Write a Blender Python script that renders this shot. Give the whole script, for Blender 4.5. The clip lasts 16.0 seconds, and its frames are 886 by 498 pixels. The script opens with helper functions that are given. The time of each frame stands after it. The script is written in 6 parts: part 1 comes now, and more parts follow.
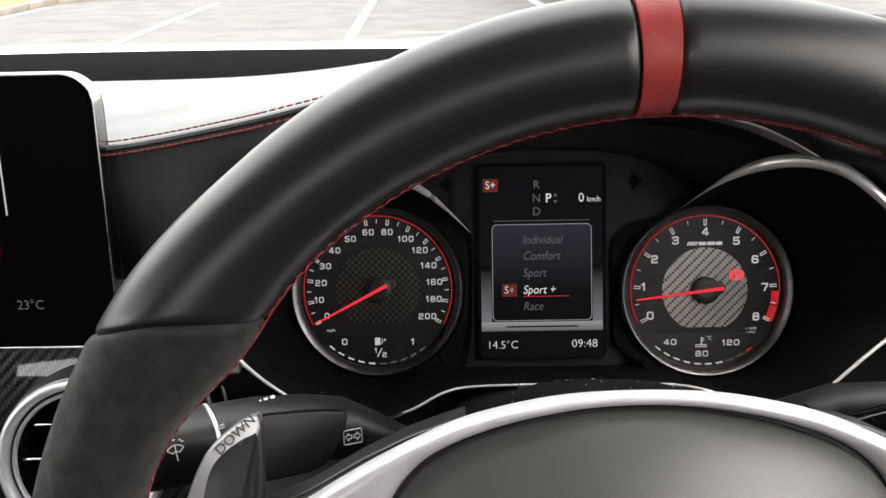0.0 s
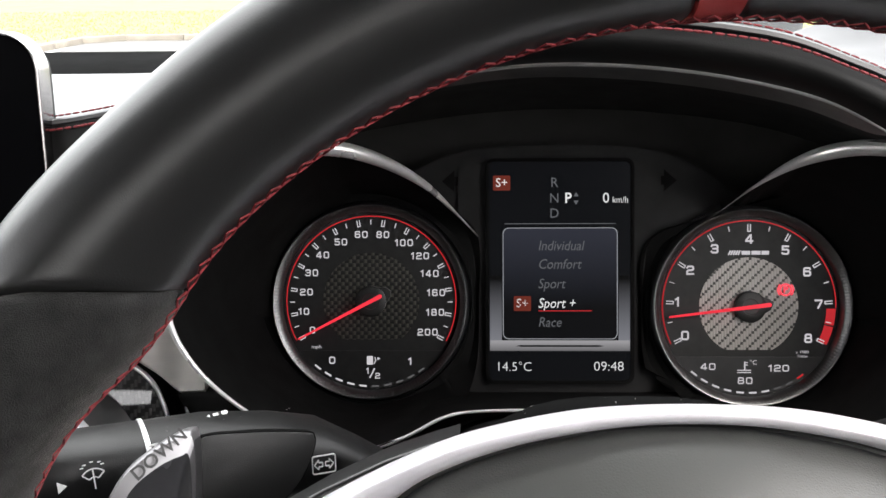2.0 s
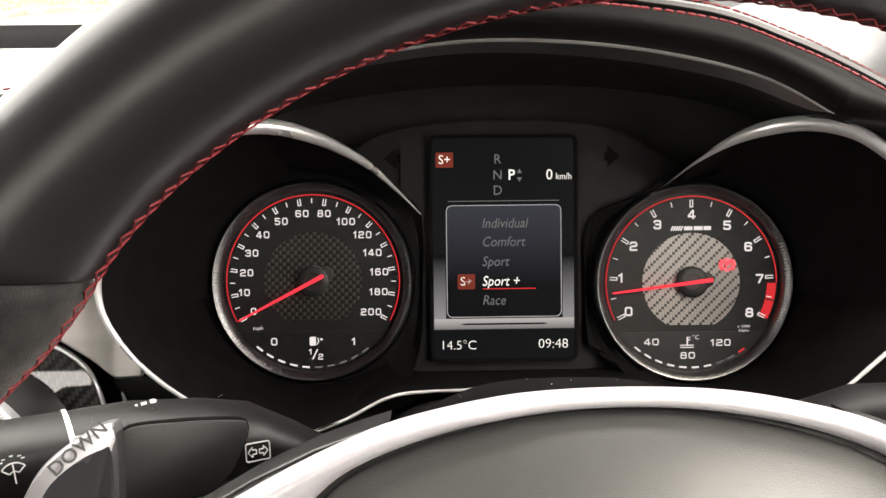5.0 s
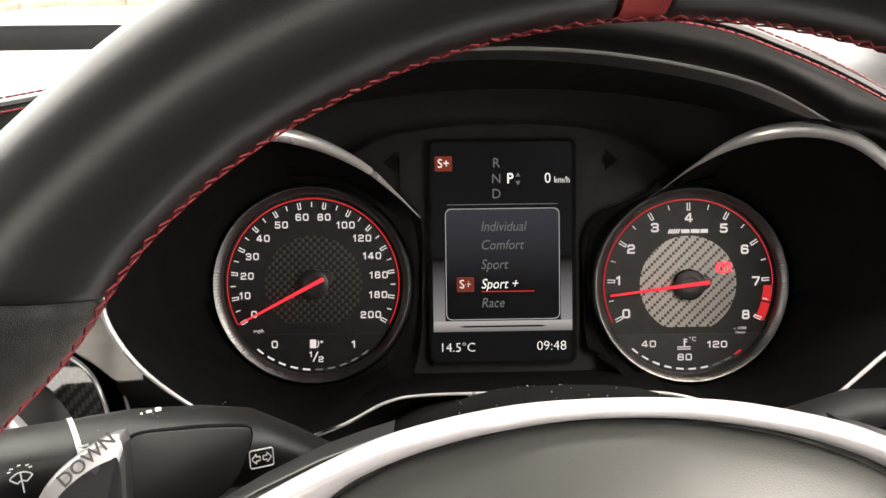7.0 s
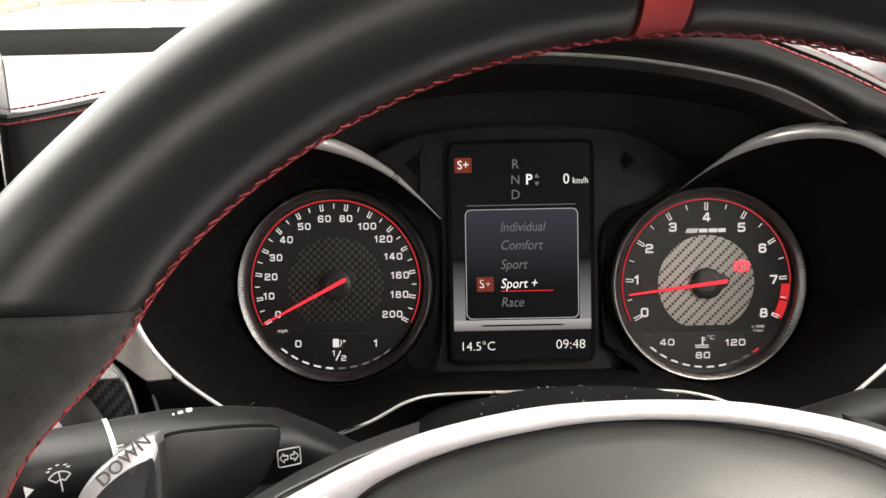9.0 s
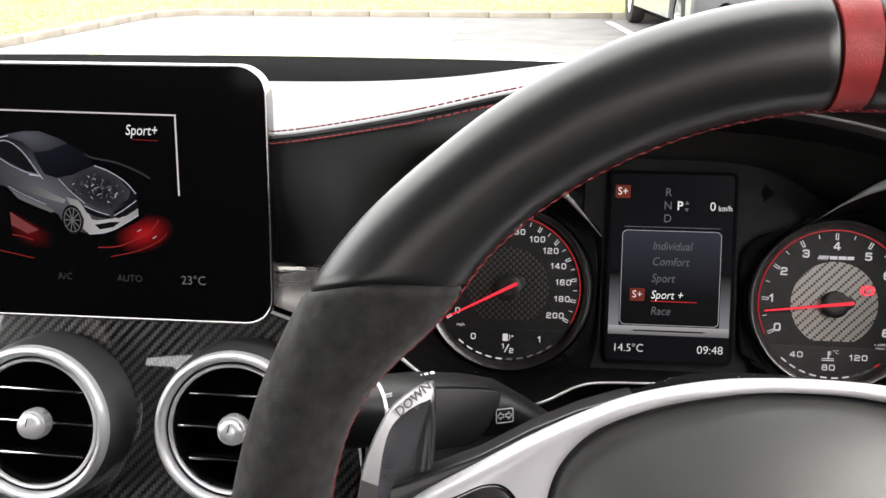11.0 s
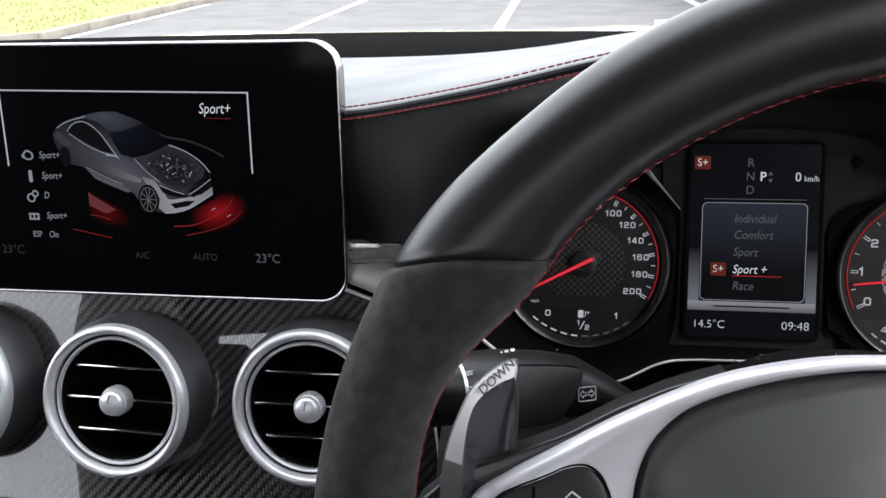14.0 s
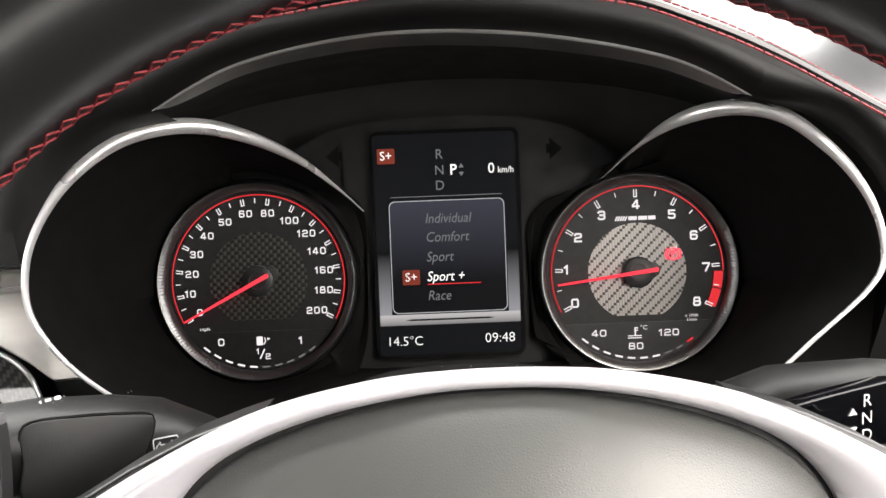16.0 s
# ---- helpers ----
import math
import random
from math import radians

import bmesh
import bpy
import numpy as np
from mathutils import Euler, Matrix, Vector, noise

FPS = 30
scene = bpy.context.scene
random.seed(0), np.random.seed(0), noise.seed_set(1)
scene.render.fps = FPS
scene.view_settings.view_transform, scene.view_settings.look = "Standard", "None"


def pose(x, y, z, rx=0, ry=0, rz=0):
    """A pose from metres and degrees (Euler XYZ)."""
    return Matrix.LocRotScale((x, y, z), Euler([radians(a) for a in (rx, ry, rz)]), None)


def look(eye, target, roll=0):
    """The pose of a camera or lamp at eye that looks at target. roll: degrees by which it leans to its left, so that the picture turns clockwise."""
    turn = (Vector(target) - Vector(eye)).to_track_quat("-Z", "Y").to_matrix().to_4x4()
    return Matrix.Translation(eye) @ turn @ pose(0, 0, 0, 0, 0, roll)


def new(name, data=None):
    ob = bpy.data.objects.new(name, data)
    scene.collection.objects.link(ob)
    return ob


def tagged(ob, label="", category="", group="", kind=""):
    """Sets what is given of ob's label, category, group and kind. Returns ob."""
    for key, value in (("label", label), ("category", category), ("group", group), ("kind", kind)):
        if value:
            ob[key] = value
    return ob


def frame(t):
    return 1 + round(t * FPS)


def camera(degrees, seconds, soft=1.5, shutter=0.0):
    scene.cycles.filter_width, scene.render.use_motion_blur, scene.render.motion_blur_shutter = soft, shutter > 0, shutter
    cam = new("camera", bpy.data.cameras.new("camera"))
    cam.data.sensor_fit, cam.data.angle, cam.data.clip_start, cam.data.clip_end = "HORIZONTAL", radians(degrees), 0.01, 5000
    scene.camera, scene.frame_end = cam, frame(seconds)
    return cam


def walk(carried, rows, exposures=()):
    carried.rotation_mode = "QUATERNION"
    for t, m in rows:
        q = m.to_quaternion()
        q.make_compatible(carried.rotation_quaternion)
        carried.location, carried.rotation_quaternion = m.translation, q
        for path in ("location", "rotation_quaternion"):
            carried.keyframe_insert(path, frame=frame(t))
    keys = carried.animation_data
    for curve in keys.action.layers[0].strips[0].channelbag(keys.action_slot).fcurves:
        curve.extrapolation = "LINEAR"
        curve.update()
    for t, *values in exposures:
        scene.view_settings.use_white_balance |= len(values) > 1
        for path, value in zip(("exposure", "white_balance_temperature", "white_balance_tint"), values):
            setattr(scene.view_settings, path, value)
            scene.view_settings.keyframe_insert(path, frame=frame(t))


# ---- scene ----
cam = camera(52.8, 16.0)
EXPOSURES = [(0, 0.52, 6500, 10), (0.5, 0.58, 6500, 10), (1, 0.56, 6500, 10), (1.5, 0.82, 6500, 10), (2, 0.80, 6300, 10), (2.5, 1.3, 6800, 10), (3.5, 1.35, 6850, 10), (4.5, 1.32, 6900, 10), (7, 1.18, 7000, 10), (8, 1.28, 7000, 10),
             (10.3, 0.96, 6600, 10), (11, 0.84, 6450, 10), (11.5, 0.66, 6400, 10), (12, 0.40, 6500, 10), (12.5, 0.1, 6150, 10), (13, 0.1, 6050, 10), (13.5, 0.15, 6000, 10), (14, 0.32, 5950, 10), (14.5, 0.45, 5950, 10),
             (15, 0.95, 6150, 10), (15.5, 1.3, 6400, 10), (16, 1.5, 6600, 10)]
PATH = [
    (0, (0.009, 0.002, 1.142), (-0.017, 1.876, 0.445), -1.2),
    (0.5, (0.013, 0.007, 1.133), (-0.026, 1.893, 0.468), -1.0),
    (1, (0.008, 0.022, 1.127), (-0.048, 1.903, 0.45), -1.1),
    (1.5, (0.006, 0.03, 1.129), (-0.071, 1.92, 0.48), -1.0),
    (2, (0.015, 0.063, 1.097), (-0.047, 1.968, 0.493), -0.7),
    (2.5, (0.021, 0.075, 1.089), (-0.002, 1.967, 0.443), -0.7),
    (3, (0.021, 0.073, 1.095), (0.032, 1.96, 0.432), -0.4),
    (3.5, (0.021, 0.073, 1.098), (0.048, 1.959, 0.434), -0.3),
    (4, (0.022, 0.073, 1.098), (0.057, 1.959, 0.435), -0.3),
    (4.5, (0.023, 0.071, 1.097), (0.055, 1.958, 0.436), -0.4),
    (7, (0.021, 0.068, 1.104), (0.063, 1.95, 0.428), -0.4),
    (7.5, (0.021, 0.07, 1.101), (0.054, 1.949, 0.419), -0.7),
    (8, (0.021, 0.068, 1.103), (0.044, 1.945, 0.414), -0.9),
    (10.3, (0.003, 0.019, 1.125), (-0.061, 1.897, 0.439), -0.6),
    (10.5, (-0.004, 0.005, 1.128), (-0.088, 1.888, 0.457), -0.4),
    (11, (-0.029, -0.024, 1.135), (-0.215, 1.858, 0.486), 0.0),
    (11.5, (-0.06, -0.047, 1.146), (-0.364, 1.825, 0.51), 0.1),
    (12, (-0.074, -0.048, 1.147), (-0.455, 1.807, 0.502), -0.2),
    (12.5, (-0.085, -0.049, 1.148), (-0.512, 1.791, 0.492), -0.3),
    (13, (-0.084, -0.045, 1.146), (-0.522, 1.787, 0.475), -0.6),
    (13.5, (-0.062, -0.033, 1.138), (-0.468, 1.801, 0.45), -1.4),
    (14, (-0.038, -0.017, 1.131), (-0.357, 1.832, 0.437), -2.0),
    (14.5, (0.0, 0.016, 1.116), (-0.203, 1.886, 0.435), -2.9),
    (15, (0.034, 0.049, 1.105), (-0.088, 1.93, 0.439), -3.2),
    (15.5, (0.057, 0.064, 1.095), (0.008, 1.957, 0.446), -2.6),
    (16, (0.0605, 0.067, 1.091), (0.064, 1.962, 0.444), -2.2),
]
walk(cam, [(t, look(eye, target, roll)) for t, eye, target, roll in PATH], EXPOSURES)

# ---- light ----
world = bpy.data.worlds.new("sky")
scene.world = world
world.use_nodes = True
wn, wl = world.node_tree.nodes, world.node_tree.links
sky = wn.new("ShaderNodeTexSky")
sky.sky_type = "NISHITA"
sky.sun_disc = False
sky.sun_elevation, sky.sun_rotation = radians(50), radians(150)
sky.air_density, sky.dust_density, sky.ozone_density = 1.0, 4.0, 1.0
soft_cloud = wn.new("ShaderNodeMix")
soft_cloud.data_type = "RGBA"
soft_cloud.inputs["Factor"].default_value = 0.6
soft_cloud.inputs["B"].default_value = (17.3, 16.5, 15.6, 1)
wl.new(sky.outputs[0], soft_cloud.inputs["A"])
wl.new(soft_cloud.outputs["Result"], wn["Background"].inputs[0])
wn["Background"].inputs[1].default_value = 0.27
sun = new("sun", bpy.data.lights.new("sun", "SUN"))
sun.data.energy, sun.data.angle, sun.data.color = 1.0, radians(25), (1.0, 0.96, 0.9)
sun.matrix_world = look((3, -5, 8), (0, 0, 0))


# ---- materials ----
def shader(name):
    m = bpy.data.materials.new(name)
    m.use_nodes = True
    nt = m.node_tree
    return m, nt, nt.nodes["Principled BSDF"]


def link_noise(nt, scale, detail=3.0, stretch=None):
    co = nt.nodes.new("ShaderNodeTexCoord")
    tex = nt.nodes.new("ShaderNodeTexNoise")
    tex.inputs["Scale"].default_value, tex.inputs["Detail"].default_value = scale, detail
    if stretch:
        mp = nt.nodes.new("ShaderNodeMapping")
        mp.inputs["Scale"].default_value = stretch
        nt.links.new(co.outputs["Object"], mp.inputs[0])
        nt.links.new(mp.outputs[0], tex.inputs["Vector"])
    else:
        nt.links.new(co.outputs["Object"], tex.inputs["Vector"])
    return tex


def ramp(nt, source, a, b, lo=0.3, hi=0.7):
    r = nt.nodes.new("ShaderNodeMapRange")
    r.inputs["From Min"].default_value, r.inputs["From Max"].default_value = lo, hi
    r.inputs["To Min"].default_value, r.inputs["To Max"].default_value = a, b
    nt.links.new(source, r.inputs["Value"])
    return r.outputs["Result"]


def mix_colour(nt, factor, a, b):
    mx = nt.nodes.new("ShaderNodeMix")
    mx.data_type = "RGBA"
    mx.inputs["A"].default_value, mx.inputs["B"].default_value = (*a, 1), (*b, 1)
    nt.links.new(factor, mx.inputs["Factor"])
    return mx.outputs["Result"]


def surface(name, a, b=None, rough=0.5, spread=0.1, metal=0.0, scale=60.0, grain=0.0, grain_scale=1200.0, cells=False,
            stretch=None, coat=0.0, spec=0.5):
    """A worn surface: two colours in broad patches, uneven gloss, fine relief."""
    m, nt, p = shader(name)
    broad = link_noise(nt, scale, 4.0, stretch)
    nt.links.new(mix_colour(nt, ramp(nt, broad.outputs[0], 0, 1), a, b or tuple(0.75 * c for c in a)), p.inputs["Base Color"])
    nt.links.new(ramp(nt, broad.outputs[0], max(rough - spread, 0.02), min(rough + spread, 1.0)), p.inputs["Roughness"])
    p.inputs["Metallic"].default_value = metal
    p.inputs["Specular IOR Level"].default_value = spec
    p.inputs["Coat Weight"].default_value = coat
    p.inputs["Coat Roughness"].default_value = 0.03
    if grain:
        if cells:
            tex = nt.nodes.new("ShaderNodeTexVoronoi")
            tex.feature = "DISTANCE_TO_EDGE"
            tex.inputs["Scale"].default_value = grain_scale
            co = nt.nodes.new("ShaderNodeTexCoord")
            nt.links.new(co.outputs["Object"], tex.inputs["Vector"])
        else:
            tex = link_noise(nt, grain_scale, 2.0, stretch)
        bump = nt.nodes.new("ShaderNodeBump")
        bump.inputs["Strength"].default_value, bump.inputs["Distance"].default_value = grain, 0.0006
        nt.links.new(tex.outputs[0], bump.inputs["Height"])
        nt.links.new(bump.outputs[0], p.inputs["Normal"])
    return m


def glow(name, colour, strength):
    m, nt, p = shader(name)
    p.inputs["Base Color"].default_value = (0.004, 0.004, 0.004, 1)
    p.inputs["Emission Color"].default_value = (*colour, 1)
    p.inputs["Emission Strength"].default_value = strength
    p.inputs["Roughness"].default_value = 0.25
    p.inputs["Specular IOR Level"].default_value = 0.05
    return m


def glow_ramp(name, colour, s0, s1, y0, y1):
    """A lit field that grows from strength s0 at height y0 to s1 at height y1."""
    m, nt, p = shader(name)
    p.inputs["Base Color"].default_value = (0.004, 0.004, 0.004, 1)
    p.inputs["Emission Color"].default_value = (*colour, 1)
    p.inputs["Specular IOR Level"].default_value = 0.05
    co, sp = nt.nodes.new("ShaderNodeTexCoord"), nt.nodes.new("ShaderNodeSeparateXYZ")
    nt.links.new(co.outputs["Object"], sp.inputs[0])
    nt.links.new(ramp(nt, sp.outputs[1], s0, s1, y0, y1), p.inputs["Emission Strength"])
    return m


def weave(name, cell, dark, light, coat, gloss, turn=0.0, relief=0.5, tilt=0.0, repeat=4.0, run=1.5, streak=0.6):
    """Twill of carbon tows under lacquer; cell is one tow's width."""
    m, nt, p = shader(name)
    co = nt.nodes.new("ShaderNodeTexCoord")
    mp = nt.nodes.new("ShaderNodeMapping")
    mp.inputs["Scale"].default_value = (1 / cell,) * 3
    mp.inputs["Rotation"].default_value = (tilt, 0, turn)
    nt.links.new(co.outputs["Object"], mp.inputs[0])
    sp = nt.nodes.new("ShaderNodeSeparateXYZ")
    nt.links.new(mp.outputs[0], sp.inputs[0])

    def op(kind, a, b=None):
        n = nt.nodes.new("ShaderNodeMath")
        n.operation = kind
        for k, v in enumerate((a, b)):
            if v is None:
                continue
            if isinstance(v, (int, float)):
                n.inputs[k].default_value = v
            else:
                nt.links.new(v, n.inputs[k])
        return n.outputs[0]

    u, v = sp.outputs[0], sp.outputs[1]
    cells = op("SUBTRACT", op("FLOOR", u), op("FLOOR", v))
    over = op("LESS_THAN", op("FLOORED_MODULO", cells, repeat), run)
    along_u = op("ABSOLUTE", op("SINE", op("MULTIPLY", u, math.pi)))
    along_v = op("ABSOLUTE", op("SINE", op("MULTIPLY", v, math.pi)))
    height = op("ADD", op("MULTIPLY", over, along_u), op("MULTIPLY", op("SUBTRACT", 1.0, over), op("MULTIPLY", along_v, 0.7)))
    nt.links.new(mix_colour(nt, op("MULTIPLY", op("ADD", over, 0.0), op("ADD", op("MULTIPLY", along_u, streak), 1.0 - streak)), dark, light), p.inputs["Base Color"])
    bump = nt.nodes.new("ShaderNodeBump")
    bump.inputs["Strength"].default_value, bump.inputs["Distance"].default_value = relief, cell * 0.25
    nt.links.new(height, bump.inputs["Height"])
    nt.links.new(bump.outputs[0], p.inputs["Normal"])
    p.inputs["Roughness"].default_value = gloss
    p.inputs["Metallic"].default_value = 0.3
    p.inputs["Coat Weight"].default_value, p.inputs["Coat Roughness"].default_value = coat, 0.02
    p.inputs["Coat IOR"].default_value = 1.65
    return m


def pane_material(name, gloss, tint=(1, 1, 1)):
    """A thin clear pane: lets light through and mirrors a little of it."""
    m = bpy.data.materials.new(name)
    m.use_nodes = True
    nt = m.node_tree
    nt.nodes.remove(nt.nodes["Principled BSDF"])
    clear, mirror, mx = (nt.nodes.new(k) for k in ("ShaderNodeBsdfTransparent", "ShaderNodeBsdfGlossy", "ShaderNodeMixShader"))
    clear.inputs[0].default_value = (*tint, 1)
    mirror.inputs["Roughness"].default_value = 0.02
    mx.inputs[0].default_value = gloss
    nt.links.new(clear.outputs[0], mx.inputs[1])
    nt.links.new(mirror.outputs[0], mx.inputs[2])
    nt.links.new(mx.outputs[0], nt.nodes["Material Output"].inputs[0])
    return m


leather = surface("smooth black leather", (0.0150, 0.0150, 0.0152), (0.0115, 0.0115, 0.0117), 0.34, 0.04, scale=25, grain=0.08, grain_scale=1500, cells=True, spec=0.8)
suede = surface("black suede leather", (0.0158, 0.0153, 0.0148), (0.0060, 0.0058, 0.0056), 0.66, 0.16, scale=150, grain=0.6, grain_scale=3200)
suede_skin = suede.node_tree.nodes["Principled BSDF"]
suede_skin.inputs["Sheen Weight"].default_value = 0.16
suede_skin.inputs["Sheen Roughness"].default_value = 0.35
suede_skin.inputs["Sheen Tint"].default_value = (1.0, 0.94, 0.86, 1)
# dash leather twice: upward pad coloured as lit, faces below as shaded
lit_dash_leather = surface("grained dash leather, lit top tone", (0.042, 0.042, 0.045), (0.034, 0.034, 0.037), 0.36, 0.04, scale=18, grain=0.10, grain_scale=900, cells=True)
shaded_dash_leather = surface("black dash leather, shaded face tone", (0.0068, 0.0068, 0.0068), (0.0056, 0.0056, 0.0056), 0.56, 0.06, scale=18, grain=0.13, grain_scale=900, cells=True, spec=0.23)
airbag_skin = surface("grained airbag skin", (0.086, 0.089, 0.084), (0.074, 0.076, 0.072), 0.40, 0.01, scale=20, grain=0.17, grain_scale=1150, cells=True, spec=0.9)
black_plastic = surface("black plastic", (0.012, 0.012, 0.012), (0.008, 0.008, 0.008), 0.5, 0.08, scale=80, grain=0.1, grain_scale=3000)
stalk_plastic = surface("soft black plastic", (0.012, 0.012, 0.012), (0.009, 0.009, 0.009), 0.42, 0.06, scale=60, grain=0.15, grain_scale=2600)
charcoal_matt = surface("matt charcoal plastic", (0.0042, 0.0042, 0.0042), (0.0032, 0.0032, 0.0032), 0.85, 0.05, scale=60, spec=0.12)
visor_lining = surface("charcoal visor lining", (0.032, 0.032, 0.031), (0.026, 0.026, 0.025), 0.85, 0.05, scale=60, spec=0.2)
recess_black = surface("flocked black", (0.0020, 0.0020, 0.0020), (0.0014, 0.0014, 0.0014), 0.95, 0.03, scale=60, spec=0.03)
deep_black = surface("matt black plastic", (0.006, 0.006, 0.006), (0.004, 0.004, 0.004), 0.9, 0.05, scale=60, spec=0.08)
cluster_grey = surface("charcoal plastic", (0.0065, 0.0065, 0.0068), (0.005, 0.005, 0.0053), 0.65, 0.05, scale=90, grain=0.1, grain_scale=3000, spec=0.3)
hood_grey = surface("grey visor plastic", (0.125, 0.121, 0.118), (0.106, 0.103, 0.100), 0.38, 0.05, scale=60, grain=0.1, grain_scale=2500)
dial_black = surface("dial face", (0.004, 0.004, 0.0042), (0.003, 0.003, 0.0032), 0.6, 0.05, scale=200)
dial_face = surface("charcoal dial face", (0.0050, 0.0050, 0.0053), (0.0042, 0.0042, 0.0045), 0.6, 0.05, scale=200)
dial_grey = surface("dial lower face", (0.014, 0.014, 0.015), (0.012, 0.012, 0.013), 0.45, 0.05, scale=200)
piano_black = surface("gloss black panel", (0.004, 0.004, 0.005), (0.003, 0.003, 0.004), 0.06, 0.02, scale=40)
chrome = surface("polished chrome", (0.80, 0.80, 0.82), (0.70, 0.70, 0.72), 0.14, 0.05, metal=1.0, scale=30)
satin = surface("satin silver", (0.66, 0.65, 0.66), (0.56, 0.55, 0.56), 0.24, 0.05, metal=1.0, scale=40, grain=0.03, grain_scale=4000)
vent_side = surface("smoked silver paint", (0.22, 0.22, 0.225), (0.19, 0.19, 0.195), 0.34, 0.02, metal=0.85, scale=40)
# lighter tone for the drawn highlight along the hood's lip
edge_highlight = surface("visor edge highlight tone", (0.34, 0.335, 0.33), (0.29, 0.285, 0.28), 0.32, 0.03, metal=0.4, scale=40, grain=0.03, grain_scale=4000)
brushed = surface("brushed aluminium", (0.76, 0.73, 0.70), (0.64, 0.62, 0.60), 0.32, 0.06, metal=0.85, scale=30, grain=0.05, grain_scale=900, stretch=(0.15, 1, 4))
spoke_silver = surface("bright spoke metal", (0.84, 0.82, 0.86), (0.77, 0.75, 0.79), 0.30, 0.01, metal=0.3, scale=40, grain=0.03, grain_scale=4000)
vent_silver = surface("satin vent metal", (0.90, 0.90, 0.92), (0.85, 0.85, 0.87), 0.34, 0.015, metal=0.6, scale=40)
trim_metal = surface("satin trim metal", (0.80, 0.79, 0.79), (0.72, 0.71, 0.71), 0.30, 0.04, metal=0.6, scale=40)
frame_metal = surface("smoked frame metal", (0.42, 0.41, 0.41), (0.36, 0.35, 0.35), 0.20, 0.04, metal=1.0, scale=40)
dust_grey = surface("pale dust", (0.42, 0.41, 0.40), (0.30, 0.29, 0.28), 0.9)
red_leather = surface("red leather", (0.42, 0.045, 0.045), (0.32, 0.03, 0.03), 0.45, 0.08, scale=120, grain=0.25, grain_scale=1600, cells=True)
red_thread = surface("red thread", (0.24, 0.020, 0.026), (0.14, 0.011, 0.015), 0.6, 0.1, scale=900)
dial_carbon = weave("dark dial weave", 0.0021, (0.008, 0.008, 0.008), (0.060, 0.056, 0.046), 0.0, 0.45, relief=0.3, repeat=2.0, run=0.5)
dial_silver = weave("silver dial weave", 0.0015, (0.045, 0.043, 0.040), (0.36, 0.34, 0.32), 0.0, 0.40, relief=0.3, repeat=4.0, run=2.5, streak=0.22)
white_print = glow("white lit print", (1.0, 0.95, 0.97), 0.36)
faint_text = glow("faint screen text", (0.6, 0.6, 0.66), 0.035)
mid_text = glow("pale screen text", (0.85, 0.86, 0.9), 0.22)
dim_print = glow("dim lit print", (0.6, 0.58, 0.58), 0.10)
grey_text = glow("grey screen text", (0.75, 0.76, 0.80), 0.09)
white_text = glow("white screen text", (1.0, 0.98, 0.96), 0.48)
red_lit = glow("red lit", (1.0, 0.05, 0.06), 0.28)
lamp_red = glow("red lit lamp", (1.0, 0.07, 0.10), 0.85)
red_needle = glow("red lit needle", (1.0, 0.045, 0.07), 0.55)
screen_black = glow("dark lit screen", (0.5, 0.55, 0.7), 0.004)
icon_red = glow("red icon field", (0.75, 0.13, 0.08), 0.11)
white_mark = surface("white printed mark", (0.75, 0.75, 0.75), (0.65, 0.65, 0.65), 0.5)
dark_mark = surface("dark engraved mark", (0.02, 0.02, 0.02), (0.015, 0.015, 0.015), 0.5)
asphalt = surface("worn asphalt", (0.155, 0.150, 0.145), (0.120, 0.117, 0.114), 0.85, 0.08, scale=2.2, grain=0.6, grain_scale=60)
road_paint = surface("white road paint", (0.75, 0.75, 0.73), (0.55, 0.55, 0.53), 0.7, 0.1, scale=12, grain=0.4, grain_scale=60)
kerb_stone = surface("concrete kerb", (0.30, 0.27, 0.22), (0.19, 0.17, 0.14), 0.85, 0.08, scale=3, grain=0.5, grain_scale=40)
turf = surface("short grass soil", (0.19, 0.22, 0.055), (0.29, 0.27, 0.10), 0.9, 0.05, scale=1.2, grain=0.6, grain_scale=40)
blade_green = surface("grass blades", (0.19, 0.24, 0.055), (0.30, 0.28, 0.10), 0.7, 0.1, scale=1.5)
white_paint = surface("white car paint", (0.78, 0.78, 0.78), (0.74, 0.74, 0.74), 0.25, 0.05, scale=4, coat=1.0)
van_paint = surface("silver van paint", (0.27, 0.28, 0.29), (0.24, 0.25, 0.26), 0.35, 0.05, scale=3, coat=0.6)
van_plastic = surface("grey bumper plastic", (0.060, 0.064, 0.068), (0.048, 0.051, 0.055), 0.6, 0.1, scale=8, grain=0.2, grain_scale=300)
rubber = surface("tyre rubber", (0.02, 0.02, 0.02), (0.03, 0.029, 0.028), 0.8, 0.1, scale=20)
alloy = surface("alloy wheel", (0.6, 0.6, 0.6), (0.45, 0.45, 0.45), 0.35, 0.1, metal=0.9, scale=20)
cone_orange = surface("orange cone plastic", (0.75, 0.08, 0.03), (0.6, 0.06, 0.03), 0.5, 0.1, scale=10)
cone_white = surface("white reflective sleeve", (0.8, 0.8, 0.8), (0.7, 0.7, 0.7), 0.4, 0.1, scale=10)
headliner = surface("grey headliner cloth", (0.16, 0.16, 0.158), (0.14, 0.14, 0.138), 0.9, 0.05, scale=30, grain=0.3, grain_scale=900)
cabin_dark = surface("dark cabin trim", (0.007, 0.007, 0.007), (0.005, 0.005, 0.005), 0.8, 0.1, spec=0.2, scale=12, grain=0.2, grain_scale=700)
# for the unseen sheets that block light from the rear sides
dark_sheet = surface("opaque dark blocking sheet", (0.006, 0.006, 0.006), (0.005, 0.005, 0.005), 0.1, 0.02, scale=10)
